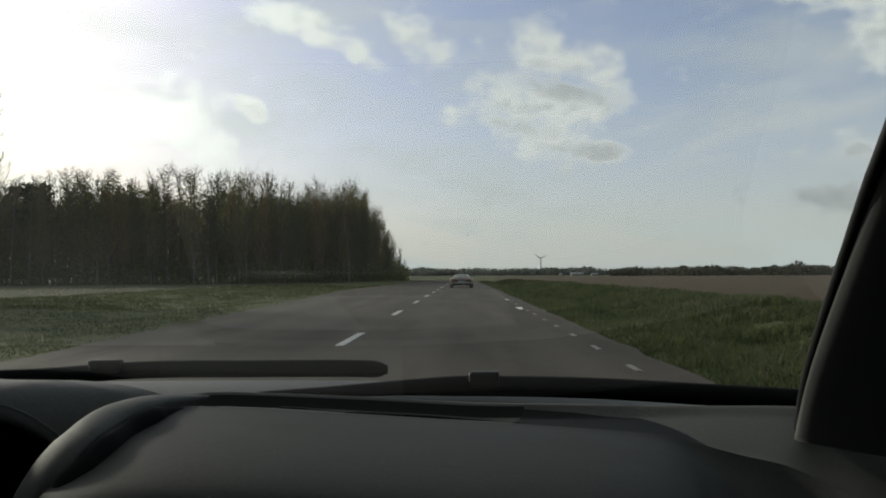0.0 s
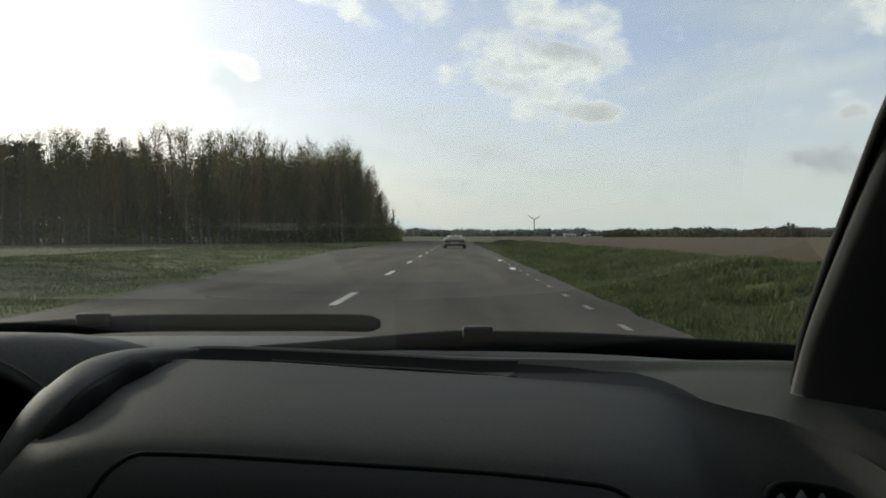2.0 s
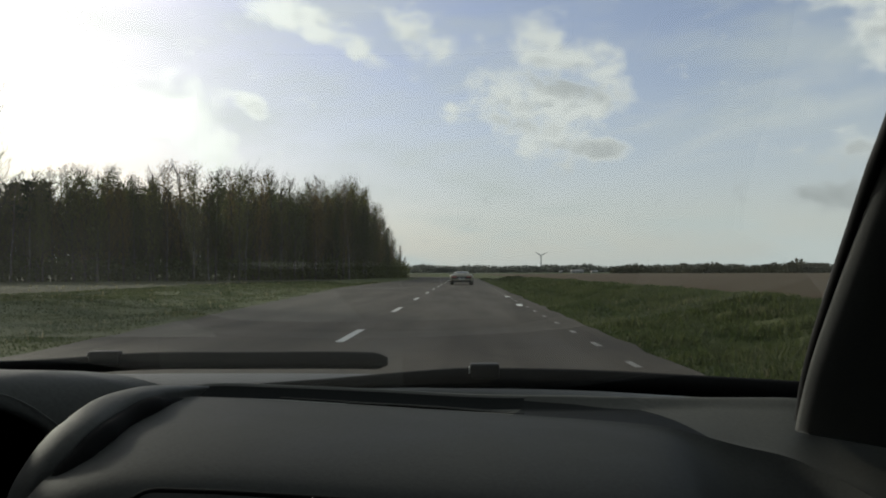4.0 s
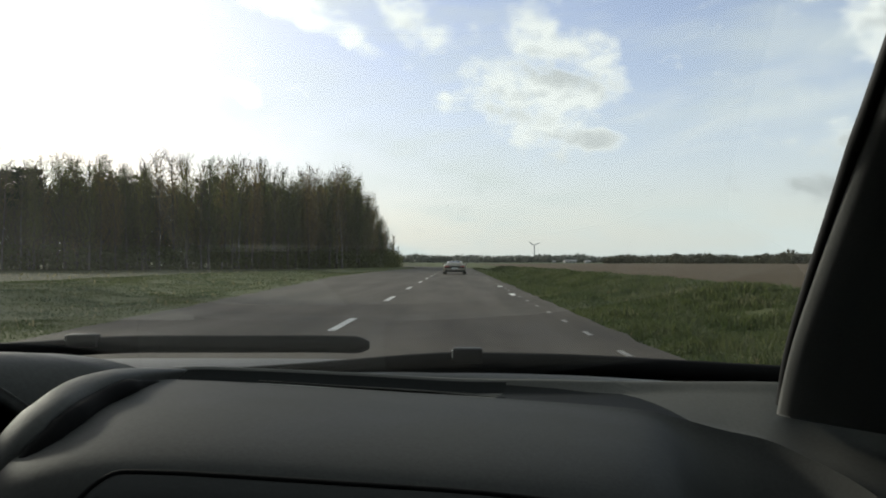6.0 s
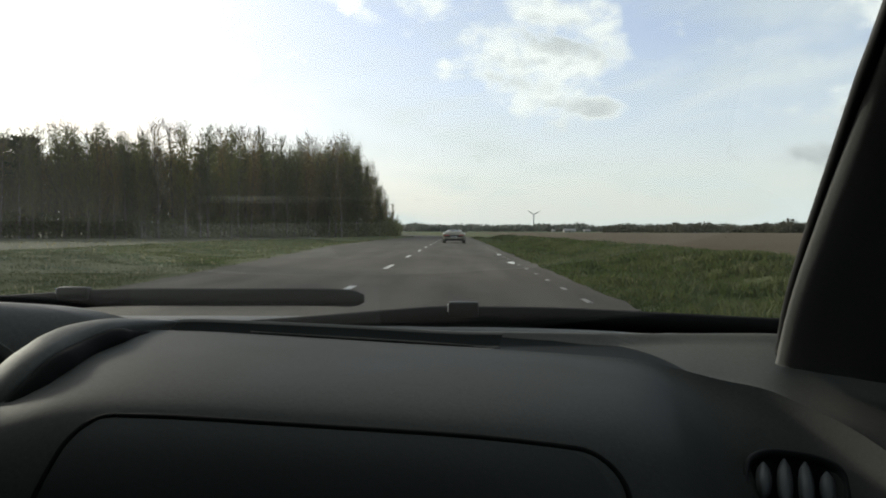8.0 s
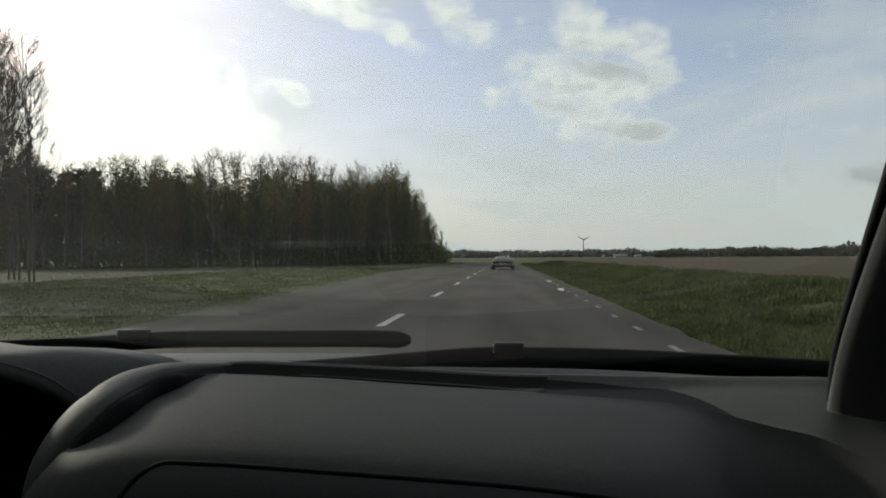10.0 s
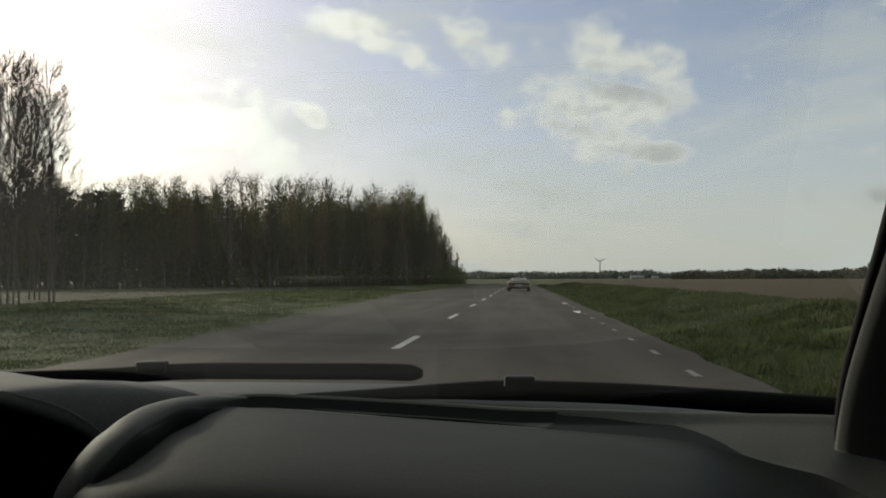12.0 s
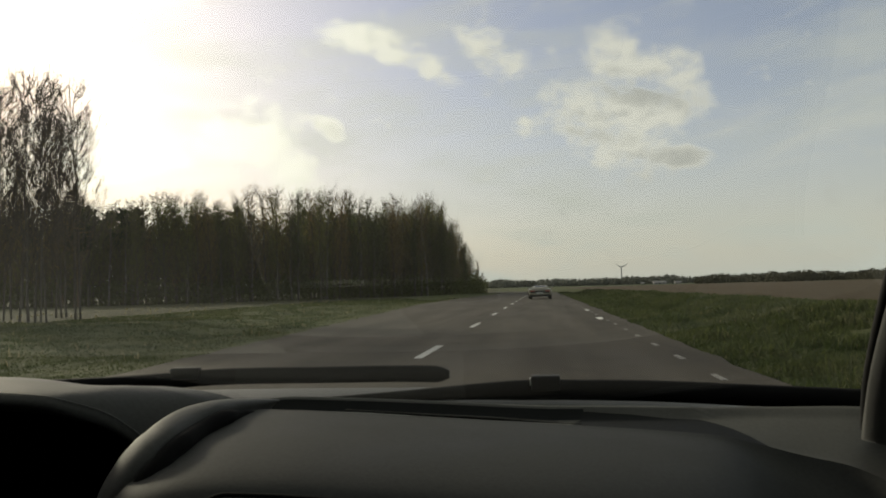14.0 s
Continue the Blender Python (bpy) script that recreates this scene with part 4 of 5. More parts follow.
def make_wiper(name_line, height, thick, clip_at, label, tip=True):
    """A flat wiper blade with a clip, lying at the foot of the glass."""
    line = smooth_line(name_line, 40)
    rows = []
    for i, p in enumerate(line):
        end = min(1.0, (len(line) - 1 - i) / 2.0) if tip else 1.0
        h = height * (0.45 + 0.55 * math.sqrt(min(1.0, end))) * (1.0 if tip else 0.25 + 0.75 * min(1.0, i / 15))
        t = thick
        # section: upright fin with a rounded top and a lip of rubber below
        rows.append([p + Vector((0, t * 0.5, -h * 0.5)), p + Vector((0, t, -h * 0.1)), p + Vector((0, t * 0.6, h * 0.42)), p + Vector((0, 0, h * 0.5)),
                     p + Vector((0, -t * 0.6, h * 0.40)), p + Vector((0, -t, -h * 0.1)), p + Vector((0, -t * 0.5, -h * 0.5))])
    wiper = loft("wiper", rows, M_RUBBER, OWN, label, closed=True, caps=True)
    at = line[clip_at]
    part("wiper_clip", box_bm((0.046, thick * 3.0, height * 0.75), at + Vector((0, 0, height * 0.34)), 0.003), M_BLACK, wiper, "black plastic blade clip", smooth=True)
    part("clip_pin", box_bm((0.0016, 0.003, 0.012), at + Vector((-0.024, -thick, height * 0.42)), 0.0005), M_CHROME, wiper, "thin bright pin")
    return wiper


def make_outside_of_glass():
    make_wiper(outwards([(-1.10, 0.99, -0.158), (-0.80, 1.015, -0.140), (-0.618, 1.030, -0.134), (-0.478, 1.050, -0.127), (-0.324, 1.060, -0.127), (-0.200, 1.064, -0.127), (-0.133, 1.066, -0.129)]), 0.026, 0.006, 17, "black flat windscreen wiper on the driver's side")
    make_wiper(outwards([(-0.34, 1.100, -0.170), (-0.22, 1.103, -0.166), (-0.10, 1.104, -0.160), (0.000, 1.104, -0.158), (0.152, 1.084, -0.158), (0.302, 1.054, -0.162), (0.430, 1.010, -0.164), (0.52, 0.985, -0.168)]), 0.032, 0.007, 17, "black flat windscreen wiper on the passenger's side", tip=False)
    # rear edge of the bonnet and the black strip below the glass
    rows = []
    for y, z in ((1.210, -0.235), (1.220, -0.205), (1.240, -0.194), (1.32, -0.190), (1.40, -0.194), (1.52, -0.207), (1.68, -0.236), (1.88, -0.300), (2.08, -0.400), (2.20, -0.530), (2.23, -0.80)):
        rows.append([Vector((x, y - 0.10 * ((x + 0.45) / 0.95) ** 2, EYE + z - 0.05 * ((x + 0.45) / 0.95) ** 4)) for x in np.linspace(-1.36, 0.46, 31)])
    loft("bonnet", rows, M_BONNET, OWN, "grey car bonnet seen edge-on below the glass")
    part("cowl_strip", box_bm((1.84, 0.030, 0.060), (-0.45, 1.200, EYE - 0.240), 0.006), M_BLACK, OWN, "black plastic strip at the foot of the glass", smooth=True)


def make_shell():
    """Plain dark walls that close the cabin."""
    b = M_LINER
    part("roof", box_bm((1.90, 1.86, 0.03), (-0.48, -0.385, EYE + 0.318), 0.012), b, OWN, "dark roof lining")
    part("rear_wall", box_bm((1.90, 0.04, 1.29), (-0.48, -1.30, 0.725), 0.012), b, OWN, "dark rear wall of the cabin")
    part("floor_pan", box_bm((1.90, 2.50, 0.06), (-0.48, -0.02, 0.12), 0.012), b, OWN, "dark floor of the cabin")
    part("firewall", box_bm((1.84, 0.04, 0.66), (-0.45, 1.235, 0.46), 0.012), b, OWN, "dark wall under the windscreen")
    part("sill", box_bm((0.10, 2.2, 0.16), (-1.38, -0.2, 0.075), 0.012), b, OWN, "dark sill")
    part("sill", box_bm((0.10, 2.2, 0.16), (0.44, -0.2, 0.075), 0.012), b, OWN, "dark sill")
    side = ((-1.30, 0.10), (1.23, 0.10), (1.23, EYE - 0.22), (0.545, EYE + 0.325), (-1.30, EYE + 0.325))
    door_panel("door_wall", -1.45, side, b, "dark door side of the cabin")
    # the passenger's door has a side window
    low, high = EYE - 0.17, EYE + 0.285
    door_panel("door_wall", 0.53, ((-1.30, 0.10), (1.23, 0.10), (1.23, EYE - 0.22), (1.167, low), (-1.30, low)), b, "dark door side below the side window")
    door_panel("door_pillar", 0.53, ((-1.30, low), (-0.25, low), (-0.25, high), (-1.30, high)), b, "dark pillar behind the side window")
    door_panel("door_pillar", 0.53, ((1.00, low), (1.167, low), (0.595, high), (0.53, high)), b, "dark corner before the side window")
    door_panel("roof_rail", 0.53, ((-1.30, high), (0.595, high), (0.545, EYE + 0.325), (-1.30, EYE + 0.325)), b, "dark rail over the side window")
    pane = door_panel("side_window", 0.533, ((-0.25, low), (1.00, low), (0.53, high), (-0.25, high)), M_GLASS, "clear side window of the passenger's door", 0.004)
    pane.visible_shadow = False


def door_panel(name, x, outline, mat, label, thick=0.03):
    bm = bmesh.new()
    for y, z in outline:
        bm.verts.new((x - thick / 2, y, z))
    face = bm.faces.new(bm.verts)
    grown = bmesh.ops.extrude_face_region(bm, geom=[face])
    bmesh.ops.translate(bm, vec=(thick, 0, 0), verts=[v for v in grown["geom"] if isinstance(v, bmesh.types.BMVert)])
    return part(name, bm, mat, OWN, label)


make_bolster()
make_hood()
make_pillar(1)
make_pillar(-1)
make_windscreen()
make_outside_of_glass()
make_shell()


# ---------------------------------------------------------------- the car ahead
def section(y, half, low, high, waist, roof=None, count=17):
    """One cross-section of a car body, from the left sill over the top to the right sill."""
    pts = []
    for k in range(count):
        t = -1 + 2 * k / (count - 1)
        ang = t * math.pi / 2
        x = half * math.copysign(abs(math.sin(ang)) ** 0.45, t) if t else 0.0
        z = waist + (high - waist) * abs(math.cos(ang)) ** 0.6
        pts.append(Vector((x, y, z)))
    return [Vector((-half * 0.93, y, low))] + pts + [Vector((half * 0.93, y, low))]


def make_lead_car():
    car = thing("sports_car", pose(-0.19, 63.0, -0.010), "low gold sports car standing in the lane ahead", "car")
    # the rear faces the camera: y runs forwards
    body = [section(0.00, 0.86, 0.42, 0.80, 0.62), section(0.04, 0.93, 0.30, 0.86, 0.66), section(0.20, 0.96, 0.24, 0.89, 0.68), section(0.80, 0.97, 0.20, 0.92, 0.70),
            section(1.60, 0.94, 0.18, 0.90, 0.68), section(2.60, 0.92, 0.18, 0.84, 0.62), section(3.40, 0.93, 0.18, 0.70, 0.56), section(4.10, 0.90, 0.20, 0.56, 0.44), section(4.40, 0.78, 0.24, 0.44, 0.36)]
    shell = loft("body", body, M_GOLD, car, "gold metallic bodywork", caps=True)
    top = [section(0.55, 0.66, 0.84, 0.90, 0.87), section(1.00, 0.68, 0.84, 1.02, 0.92), section(1.55, 0.66, 0.84, 1.14, 0.96), section(2.10, 0.66, 0.82, 1.15, 0.95), section(2.70, 0.66, 0.78, 1.02, 0.88), section(3.30, 0.64, 0.66, 0.74, 0.70)]
    cabin = loft("cabin", top, M_GOLD, car, "low arched roof", caps=True)
    part("rear_window", box_bm((0.86, 0.75, 0.012), (0, 0, 0), 0.004, pose(0, 0, 0, 17, 0, 0)), M_DARKGLASS, cabin, "dark raked rear window").location = (0, 0.98, 1.005)
    part("rear_panel", box_bm((1.60, 0.05, 0.20), (0, -0.005, 0.62), 0.02), M_BLACK, car, "black rear grille panel", smooth=True)
    part("diffuser", box_bm((1.50, 0.20, 0.16), (0, 0.06, 0.30), 0.03), M_BLACK, car, "black rear diffuser", smooth=True)
    for x in (-0.30, -0.10, 0.10, 0.30):
        part("diffuser_fin", box_bm((0.02, 0.16, 0.13), (x, -0.03, 0.29), 0.004), M_BLACK, car)
    part("spoiler", box_bm((1.62, 0.18, 0.025), (0, 0.06, 0.915), 0.008), M_GOLD, car, "gold tail spoiler", smooth=True)
    for s in (-1, 1):
        part("tail_lamp", box_bm((0.40, 0.05, 0.09), (s * 0.64, -0.025, 0.68), 0.02), M_LAMP, car, "red wedge tail lamp", smooth=True)
        part("mirror", box_bm((0.20, 0.10, 0.12), (s * 1.02, 2.45, 0.90), 0.03), M_GOLD, car, "gold door mirror", smooth=True)
        part("side_window", box_bm((0.012, 1.1, 0.18), (s * 0.665, 1.75, 0.97), 0.004), M_DARKGLASS, cabin, "dark side window")
        bm = bmesh.new()
        bmesh.ops.create_cone(bm, cap_ends=True, segments=20, radius1=0.05, radius2=0.05, depth=0.12, matrix=pose(s * 0.16, -0.03, 0.42, 90, 0, 0))
        part("exhaust", bm, M_CHROME, car, "bright exhaust pipe")
        part("air_intake", box_bm((0.05, 0.5, 0.20), (s * 0.95, 1.15, 0.60), 0.02), M_BLACK, car, "black side intake", smooth=True)
    plate = part("number_plate", box_bm((0.50, 0.012, 0.11), (0, -0.036, 0.53), 0.003), M_PLATE, car, "white number plate")
    part("plate_bar", box_bm((0.36, 0.006, 0.05), (0, -0.044, 0.53), 0.001), M_BLACK, plate, "dark bar")
    for x in (-0.82, 0.82):
        for y, r, w in ((0.72, 0.345, 0.31), (3.38, 0.33, 0.25)):
            bm = bmesh.new()
            bmesh.ops.create_cone(bm, cap_ends=True, segments=32, radius1=r, radius2=r, depth=w, matrix=pose(x, y, r, 0, 90, 0))
            bmesh.ops.bevel(bm, geom=[e for e in bm.edges if len(e.link_faces) == 2 and e.calc_face_angle() > 1], offset=0.03, segments=2, affect="EDGES")
            tyre = part("tyre", bm, M_TYRE, car, "black road tyre", smooth=True)
            bm = bmesh.new()
            bmesh.ops.create_cone(bm, cap_ends=True, segments=24, radius1=r * 0.68, radius2=r * 0.62, depth=w + 0.02, matrix=pose(x, y, r, 0, 90, 0))
            part("rim", bm, M_RIM, tyre, "grey alloy rim")


make_lead_car()


# ---------------------------------------------------------------- trees
def make_tree(kind, tall, seed, leaf_mat, wood_mat, leaves):
    """A tree with a tapered trunk, rising limbs with fine twigs, and a crown of many small leaves. Kinds: slender, bare, pine."""
    rng = random.Random(seed)
    tree = thing("tree", pose(0, -200 - seed * 3, 0), "", "tree")
    wood, limbs, crown = Soup(), Soup(), Soup()
    sway = Vector((rng.uniform(-0.5, 0.5), rng.uniform(-0.5, 0.5), 0))
    stem = [Vector((sway.x * (t ** 2) + rng.uniform(-0.06, 0.06), sway.y * (t ** 2) + rng.uniform(-0.06, 0.06), tall * t)) for t in [k / 8 for k in range(9)]]
    pine, bare = kind == "pine", kind == "bare"
    foot = 0.075 if bare else 0.010 * tall + 0.03
    wood.stick(stem, [foot * (1.0 - 0.88 * k / 8) for k in range(9)], 7)

    def spray(p, out, count, reach):
        """Fine twigs that rise and fan out from p."""
        for _ in range(count):
            q = p + Vector((out.x * reach * 0.4 + rng.gauss(0, 0.16 * reach), out.y * reach * 0.4 + rng.gauss(0, 0.16 * reach), reach * rng.uniform(0.5, 1.1)))
            bow = p.lerp(q, 0.5) + Vector((out.x * reach * 0.08, out.y * reach * 0.08, -0.04 * reach))
            limbs.stick([p, bow, q], [0.015, 0.010, 0.004], 3)
            if bare:
                for _ in range(3):
                    a = bow.lerp(q, rng.random())
                    limbs.stick([a, a + Vector((rng.gauss(0, 0.2), rng.gauss(0, 0.2), rng.uniform(0.1, 0.5)))], [0.008, 0.004], 3)
    count = 20 if pine else 40
    for k in range(count):
        t = (0.55 + 0.43 * k / count) if pine else (0.16 + 0.80 * k / count)
        s = t * 8
        i = min(int(s), 7)
        at = stem[i].lerp(stem[i + 1], s - i)
        a = rng.uniform(0, 6.283)
        out = Vector((math.cos(a), math.sin(a), 0))
        reach = tall * ((0.15 * (1.25 - t)) if pine else (0.030 + 0.085 * (1 - t))) * rng.uniform(0.7, 1.3)
        rise = reach * (rng.uniform(-0.1, 0.5) if pine else rng.uniform(1.5, 2.8))
        end = at + out * reach + Vector((0, 0, rise))
        mid = at.lerp(end, 0.5) + out * (reach * 0.15) + Vector((0, 0, -0.06 * rise))
        limbs.stick([at, mid, end], [foot * 0.30 * (1.15 - t), foot * 0.2 * (1.1 - t), 0.008], 4)
        if not pine:
            for _ in range(4 if bare else 3):
                spray(at.lerp(end, rng.uniform(0.35, 1.0)), out, 2, rng.uniform(0.8, 1.7))
        thin = 1.0 if pine else 1.0 - 0.75 * max(0.0, (t - 0.55) / 0.45)
        for j in range(int(leaves * thin * rng.uniform(0.5, 1.5))):
            if pine:
                p = at.lerp(end, rng.uniform(0.35, 1.08)) + Vector((rng.gauss(0, 0.38), rng.gauss(0, 0.38), rng.gauss(0.1, 0.22)))
                crown.leaf(p, rng.uniform(0.22, 0.42), rng, 0.5)
            else:
                p = at.lerp(end, rng.uniform(0.1, 1.1)) + Vector((rng.gauss(0, 0.30), rng.gauss(0, 0.30), rng.gauss(0.15, 0.6)))
                crown.leaf(p, rng.uniform(0.05, 0.11) if bare else rng.uniform(0.10, 0.25), rng)
    if not pine:
        # long whips that end the crown
        for k in range(26):
            spray(stem[6].lerp(stem[8], rng.uniform(0.2, 1.0)), Vector((rng.gauss(0, 0.7), rng.gauss(0, 0.7), 0)), 1, rng.uniform(1.0, 2.3))
    wood.build("trunk", wood_mat, tree, smooth=True)
    limbs.build("limbs", M_TWIG if not pine else wood_mat, tree)
    crown.build("crown", leaf_mat, tree)
    return tree


def plant(tree, x, y, tall_ratio, rng, label, group):
    ob = copy_thing(tree, pose(x, y, max(-0.08, ground_height(x, y) - 0.04), rng.uniform(-2, 2), rng.uniform(-2, 2), rng.uniform(0, 360)) )
    wide = tall_ratio * rng.uniform(0.9, 1.15)
    ob.scale = (wide, wide, tall_ratio)
    tagged(ob, label, "tree", group)
    return ob


def make_wood():
    rng = random.Random(17)
    kinds = [(make_tree("slender", 15.0, 1, M_LEAF_OLIVE, M_BARK, 58), "slender autumn tree with sparse olive leaves"),
             (make_tree("slender", 15.0, 2, M_LEAF_RUST, M_BARK, 50), "slender autumn tree with rusty brown leaves"),
             (make_tree("slender", 15.0, 3, M_LEAF_DARK, M_BARK, 64), "dense dark green tree in the wood"),
             (make_tree("slender", 15.0, 4, M_LEAF_RUST, M_BIRCH, 10), "nearly bare pale birch with fine twigs"),
             (make_tree("slender", 15.0, 5, M_LEAF_OLIVE, M_BIRCH, 34), "pale birch with thin olive leaves"),
             (make_tree("slender", 15.0, 6, M_LEAF_OLIVE, M_BARK, 60), "dense dark green tree in the wood")]
    pine = make_tree("pine", 15.0, 7, M_NEEDLE, M_PINEBARK, 120)
    # the edge of the wood: from its corner by the road back along the field
    edge = [Vector((-14.0, 168.0, 0)), Vector((-16.0, 140.0, 0)), Vector((-25.0, 122.0, 0)), Vector((-42.0, 101.0, 0)), Vector((-60.0, 95.0, 0)), Vector((-84.0, 90.0, 0)), Vector((-115.0, 88.0, 0))]
    line = smooth_line(edge, 300)
    deep = Soup()
    for row in range(10):
        step = 4 if row < 3 else 5
        for k in range(0, 300, step):
            p = line[k]
            along = (line[min(k + 2, 299)] - line[max(k - 2, 0)]).normalized()
            inward = Vector((along.y, -along.x, 0))
            if inward.y < 0:
                inward = -inward
            spot = p + inward * (row * 3.2 + rng.uniform(-1.0, 1.0)) + along * rng.uniform(-1.0, 1.0)
            if spot.x > -12.5:
                continue
            tall = (17.2 - 3.4 * min(1.0, k / 180)) * rng.uniform(0.82, 1.12)
            # the wood falls away towards its corner
            tall *= 0.18 + 0.82 * min(1.0, max(0.0, -12.8 - spot.x) / 8.0) ** 0.8
            if row < 3:
                pick = rng.choices(range(6), weights=(5, 4, 4, 3, 3, 4) if row < 2 else (3, 2, 6, 1, 2, 6))[0]
                tree, label = kinds[pick]
                plant(tree, spot.x, spot.y, tall / 15.0, rng, label, "trees of the wood")
                continue
            # the inside of the wood, tree by tree but not to be told apart
            tall *= 0.92
            deep.stick([spot, spot + Vector((0, 0, tall * 0.9))], [0.14, 0.03], 4)
            for _ in range(420):
                t = rng.random()
                r = 1.7 * math.sqrt(max(0.05, 1 - (1.5 * t - 0.6) ** 2)) * math.sqrt(rng.random())
                a = rng.uniform(0, 6.283)
                deep.leaf(spot + Vector((math.cos(a) * r, math.sin(a) * r, tall * (0.08 + 0.92 * t))), rng.uniform(0.25, 0.5), rng)
    tagged(deep.build("wood_interior", M_LEAF_DARK), "dark inner trees of the dense wood", "trees", kind="stuff")
    for k in range(9):
        plant(pine, rng.uniform(-74, -56), rng.uniform(90, 106), rng.uniform(0.84, 0.96), rng, "tall dark pine with a bare lower trunk", "pines beside the wood")
    # thick low growth along the foot of the wood
    soup = Soup()
    for k in range(22000):
        i = rng.randrange(300)
        p = line[i] + Vector((rng.uniform(-1.5, 2.0), rng.uniform(-1.2, 5.0), 0))
        if p.x > -11.5:
            continue
        h = max(0.0, 3.0 + 1.5 * noise.noise(Vector((p.x * 0.25, p.y * 0.25, 0))))
        soup.leaf(Vector((p.x, p.y, rng.uniform(-0.1, 1.0) * h)), rng.uniform(0.22, 0.45), rng)
    tagged(soup.build("undergrowth", M_LEAF_DARK), "dark tangled undergrowth along the foot of the wood", "bushes", kind="stuff")
    # bare birches by the field, nearer than the wood
    birch = [make_tree("bare", 14.0, seed, M_LEAF_RUST, M_BARK, 16) for seed in (31, 32)]
    for k in range(22):
        az, far, tall = -33.4 - 0.42 * k + rng.uniform(-0.15, 0.15), rng.uniform(38.0, 50.0), rng.uniform(0.62, 0.84)
        plant(birch[k % 2], far * math.sin(radians(az)), far * math.cos(radians(az)), tall, rng, "tall bare birch with fine twigs and few leaves", "bare birches by the field")
    for tree in [t for t, _ in kinds] + [pine] + birch:
        for ob in (*tree.children_recursive, tree):
            bpy.data.objects.remove(ob)


make_wood()


# ---------------------------------------------------------------- distance
def make_far_woods():
    rng = random.Random(29)

    def band(name, label, count, place, tall, leaf, mat=M_FARWOOD_HAZE):
        soup = Soup()
        for _ in range(count):
            x, y, k = place()
            h = tall * k * rng.uniform(0.55, 1.15)
            w = h * rng.uniform(0.28, 0.5)
            spruce = rng.random() < 0.35
            for _ in range(26):
                t = rng.random()
                r = w * ((1 - t) if spruce else math.sqrt(max(0.02, 1 - (2 * t - 0.9) ** 2)) * 0.9)
                a = rng.uniform(0, 6.283)
                soup.leaf(Vector((x + math.cos(a) * r, y + math.sin(a) * r, h * t)), leaf * rng.uniform(0.6, 1.4), rng)
        tagged(soup.build(name, mat), label, "trees", kind="stuff")

    def east():
        az = rng.uniform(11.2, 34.0)
        d = rng.uniform(640, 700) + 60 * math.sin(az)
        lump = 0.62 + 0.5 * noise.noise(Vector((az * 0.9, 0, 0))) + 0.012 * (az - 11)
        return d * math.sin(radians(az)), d * math.cos(radians(az)), max(0.3, lump)

    def north():
        az = rng.uniform(-22.0, 36.0)
        d = rng.uniform(1900, 2150)
        return d * math.sin(radians(az)), d * math.cos(radians(az)), 0.8 + 0.3 * noise.noise(Vector((az * 0.5, 3, 0)))

    def west():
        az = rng.uniform(-40.0, -8.0)
        d = rng.uniform(700, 800)
        return d * math.sin(radians(az)), d * math.cos(radians(az)), 0.8

    band("far_trees", "distant hedgerow and copse beyond the brown field", 900, east, 9.0, 1.7, M_COPSE)
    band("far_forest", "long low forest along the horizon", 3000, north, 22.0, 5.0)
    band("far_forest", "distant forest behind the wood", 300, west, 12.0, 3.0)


def make_turbine():
    base = Vector((352.0, 3400.0, -0.2))
    mill = thing("wind_turbine", Matrix.Translation(base), "tall grey three-bladed wind turbine beyond the fields", "wind turbine")
    hub = 76.0
    tube("tower", [Vector((0, 0, hub * t)) for t in (0, 0.25, 0.5, 0.75, 1)], [3.4, 3.1, 2.8, 2.5, 2.2], M_TOWER, mill, sides=16)
    part("nacelle", box_bm((3.4, 9.0, 3.6), (0, 1.0, hub + 1.0), 0.8), M_TOWER, mill, smooth=True)
    rotor = part("hub", box_bm((3.0, 3.0, 3.0), (0, -5.0, hub + 1.0), 0.9), M_TOWER, mill, smooth=True)
    for k in range(3):
        a = radians(27 + 120 * k)
        d = Vector((math.cos(a), 0, math.sin(a)))
        s = Vector((-math.sin(a), 0, math.cos(a)))
        c = Vector((0, -5.2, hub + 1.0))
        rows = []
        for t, w in ((0.0, 1.5), (0.12, 2.9), (0.3, 2.6), (0.7, 1.8), (1.0, 0.7)):
            p = c + d * (1.0 + 33.0 * t)
            rows.append([p + s * w, p + Vector((0, -0.5, 0)), p - s * w * 0.6, p + Vector((0, 0.4, 0))])
        loft("blade", rows, M_TOWER, rotor, closed=True, caps=True)


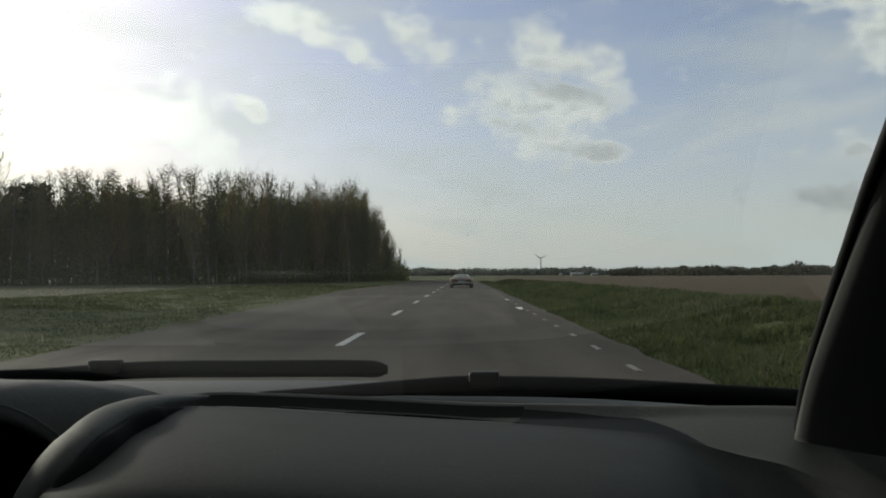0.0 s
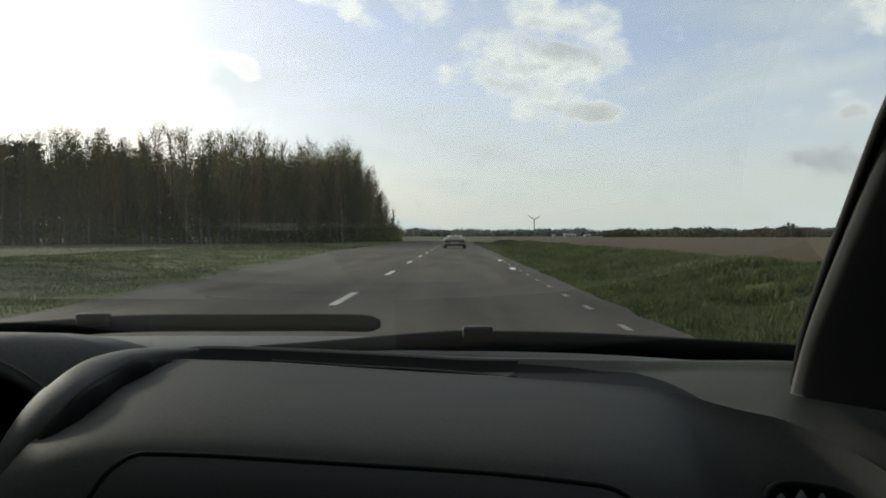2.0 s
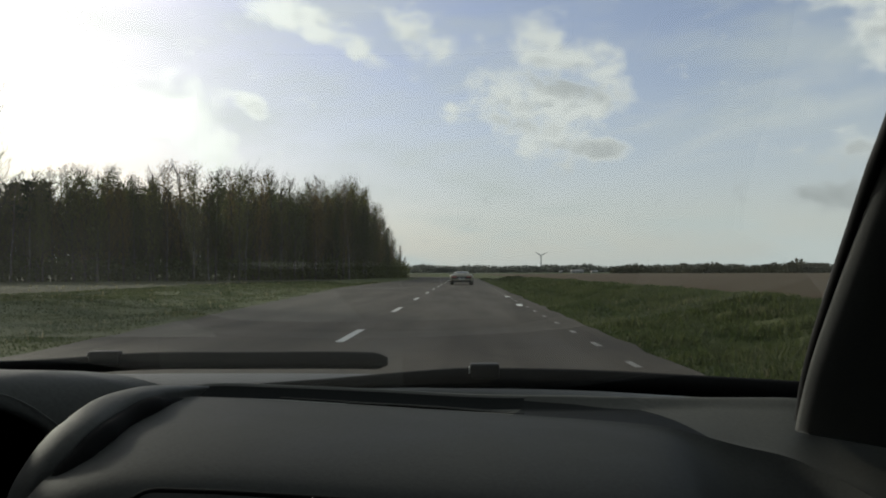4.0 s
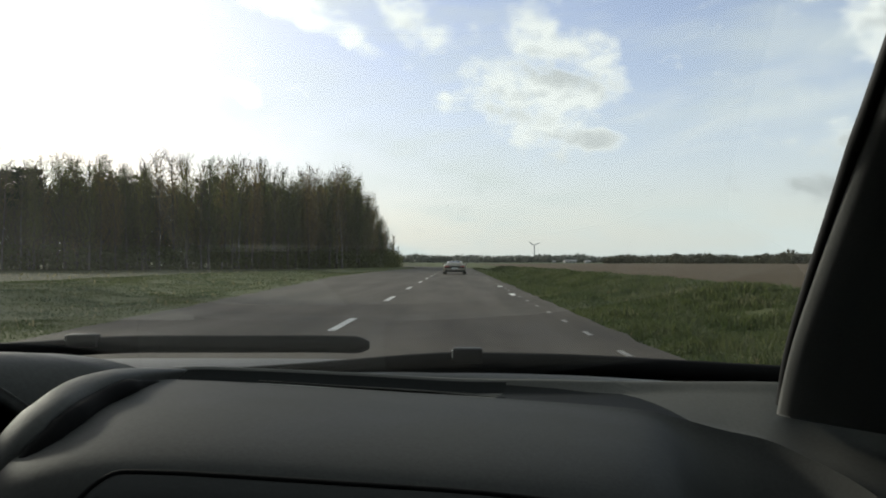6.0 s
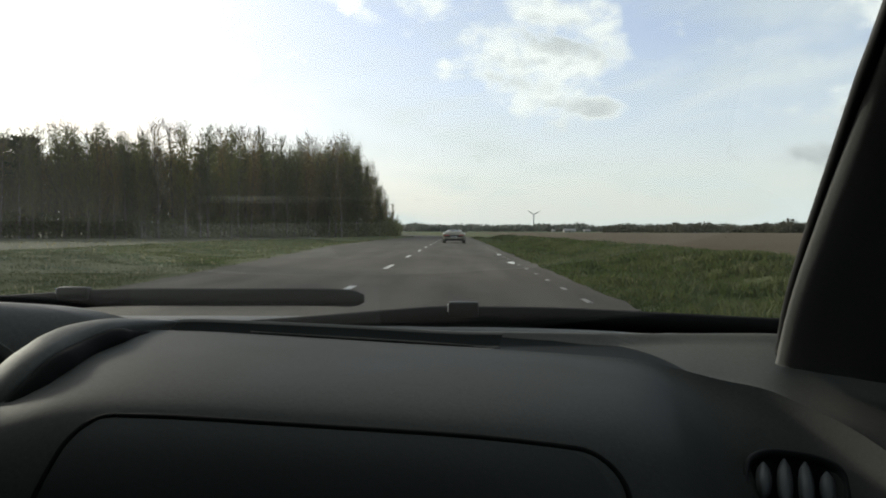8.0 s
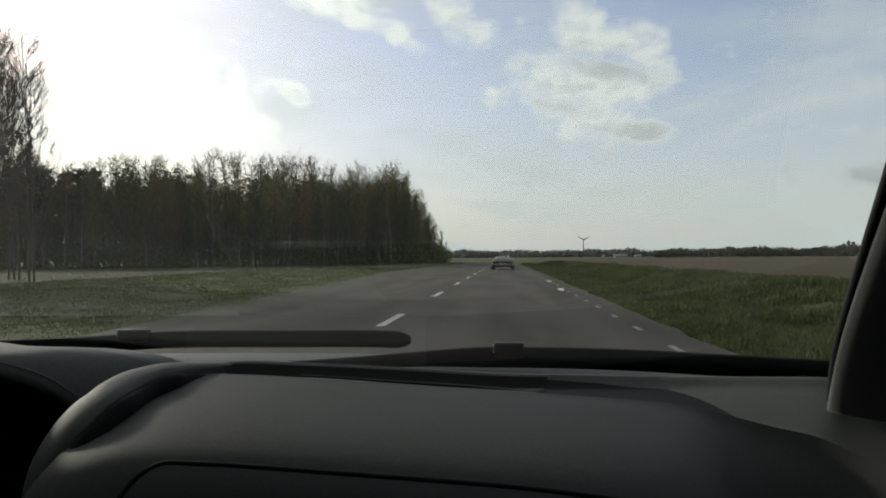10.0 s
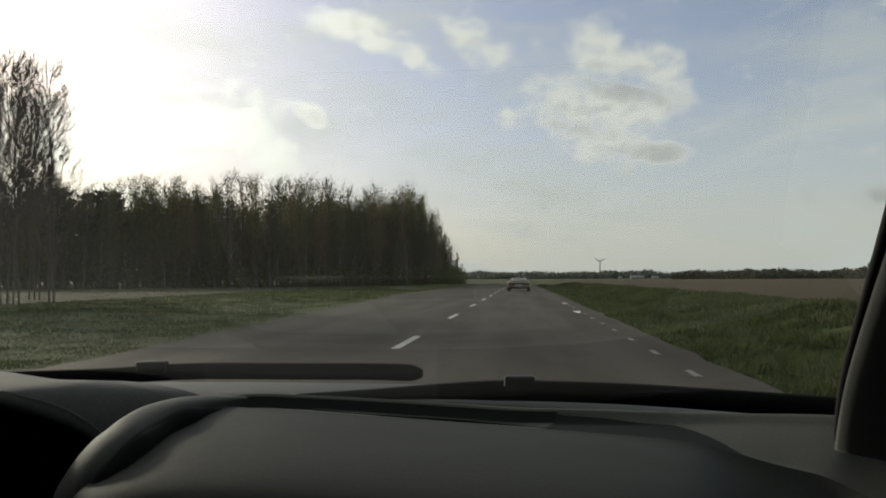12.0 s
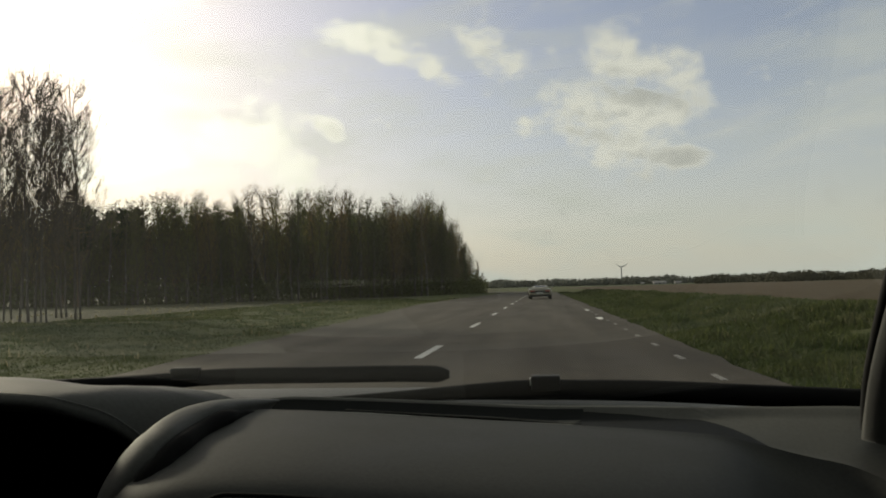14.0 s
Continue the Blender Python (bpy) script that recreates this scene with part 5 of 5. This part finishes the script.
def make_farm(az, d, long, high, wide, label):
    x, y = d * math.sin(radians(az)), d * math.cos(radians(az))
    farm = thing("farm_building", pose(x, y, -0.1), label, "building", "far farm buildings")
    part("wall", box_bm((long, wide, high), (0, 0, high / 2), 0.05), M_WHITE, farm, "white walls")
    bm = bmesh.new()
    a, b, r = long / 2 + 0.5, wide / 2 + 0.5, wide * 0.28
    vs = [bm.verts.new(p) for p in ((-a, -b, high), (a, -b, high), (a, b, high), (-a, b, high), (-a, 0, high + r), (a, 0, high + r))]
    for f in ((0, 1, 5, 4), (2, 3, 4, 5), (0, 4, 3), (1, 2, 5), (3, 2, 1, 0)):
        bm.faces.new([vs[i] for i in f])
    part("roof", bm, M_ROOF, farm, "low grey pitched roof")
    for k in range(3):
        part("door", box_bm((long * 0.12, 0.1, high * 0.6), (-long * 0.3 + k * long * 0.3, -wide / 2 - 0.05, high * 0.3), 0.01), M_BLACK, farm, "dark doorway")


make_far_woods()
make_turbine()
make_farm(8.6, 1150, 18, 2.6, 9, "long low white farm building in the distance")
make_farm(9.9, 1180, 9, 2.2, 7, "small white farm building in the distance")
make_farm(7.4, 1250, 5, 2.4, 6, "small white shed in the distance")

# ---------------------------------------------------------------- verge and road marks
make_grass()
make_markings(ROAD)


def make_puddle(x, y, wide, long, seed):
    """Rain water lying in a hollow of the asphalt, with a ragged outline."""
    rng = random.Random(seed)
    rim = []
    for k in range(40):
        a = 2 * math.pi * k / 40
        r = 1.0 + 0.28 * noise.noise(Vector((math.cos(a) * 1.6, math.sin(a) * 1.6, seed))) + rng.uniform(-0.05, 0.05)
        rim.append((x + math.cos(a) * wide * r, y + math.sin(a) * long * r))
    verts = [(px, py, -0.012) for px, py in rim] + [(x + (px - x) * 0.97, y + (py - y) * 0.97, 0.006) for px, py in rim] + [(x, y, 0.006)]
    faces = [(k, (k + 1) % 40, 40 + (k + 1) % 40, 40 + k) for k in range(40)] + [(40 + k, 40 + (k + 1) % 40, 80) for k in range(40)]
    tagged(mesh_object("puddle", verts, faces, M_WATER, smooth=False), "shallow rain puddle on the road edge", "water", kind="structure")


make_puddle(1.76, 24.0, 0.11, 0.7, 3)
make_puddle(1.84, 32.0, 0.10, 0.8, 4)
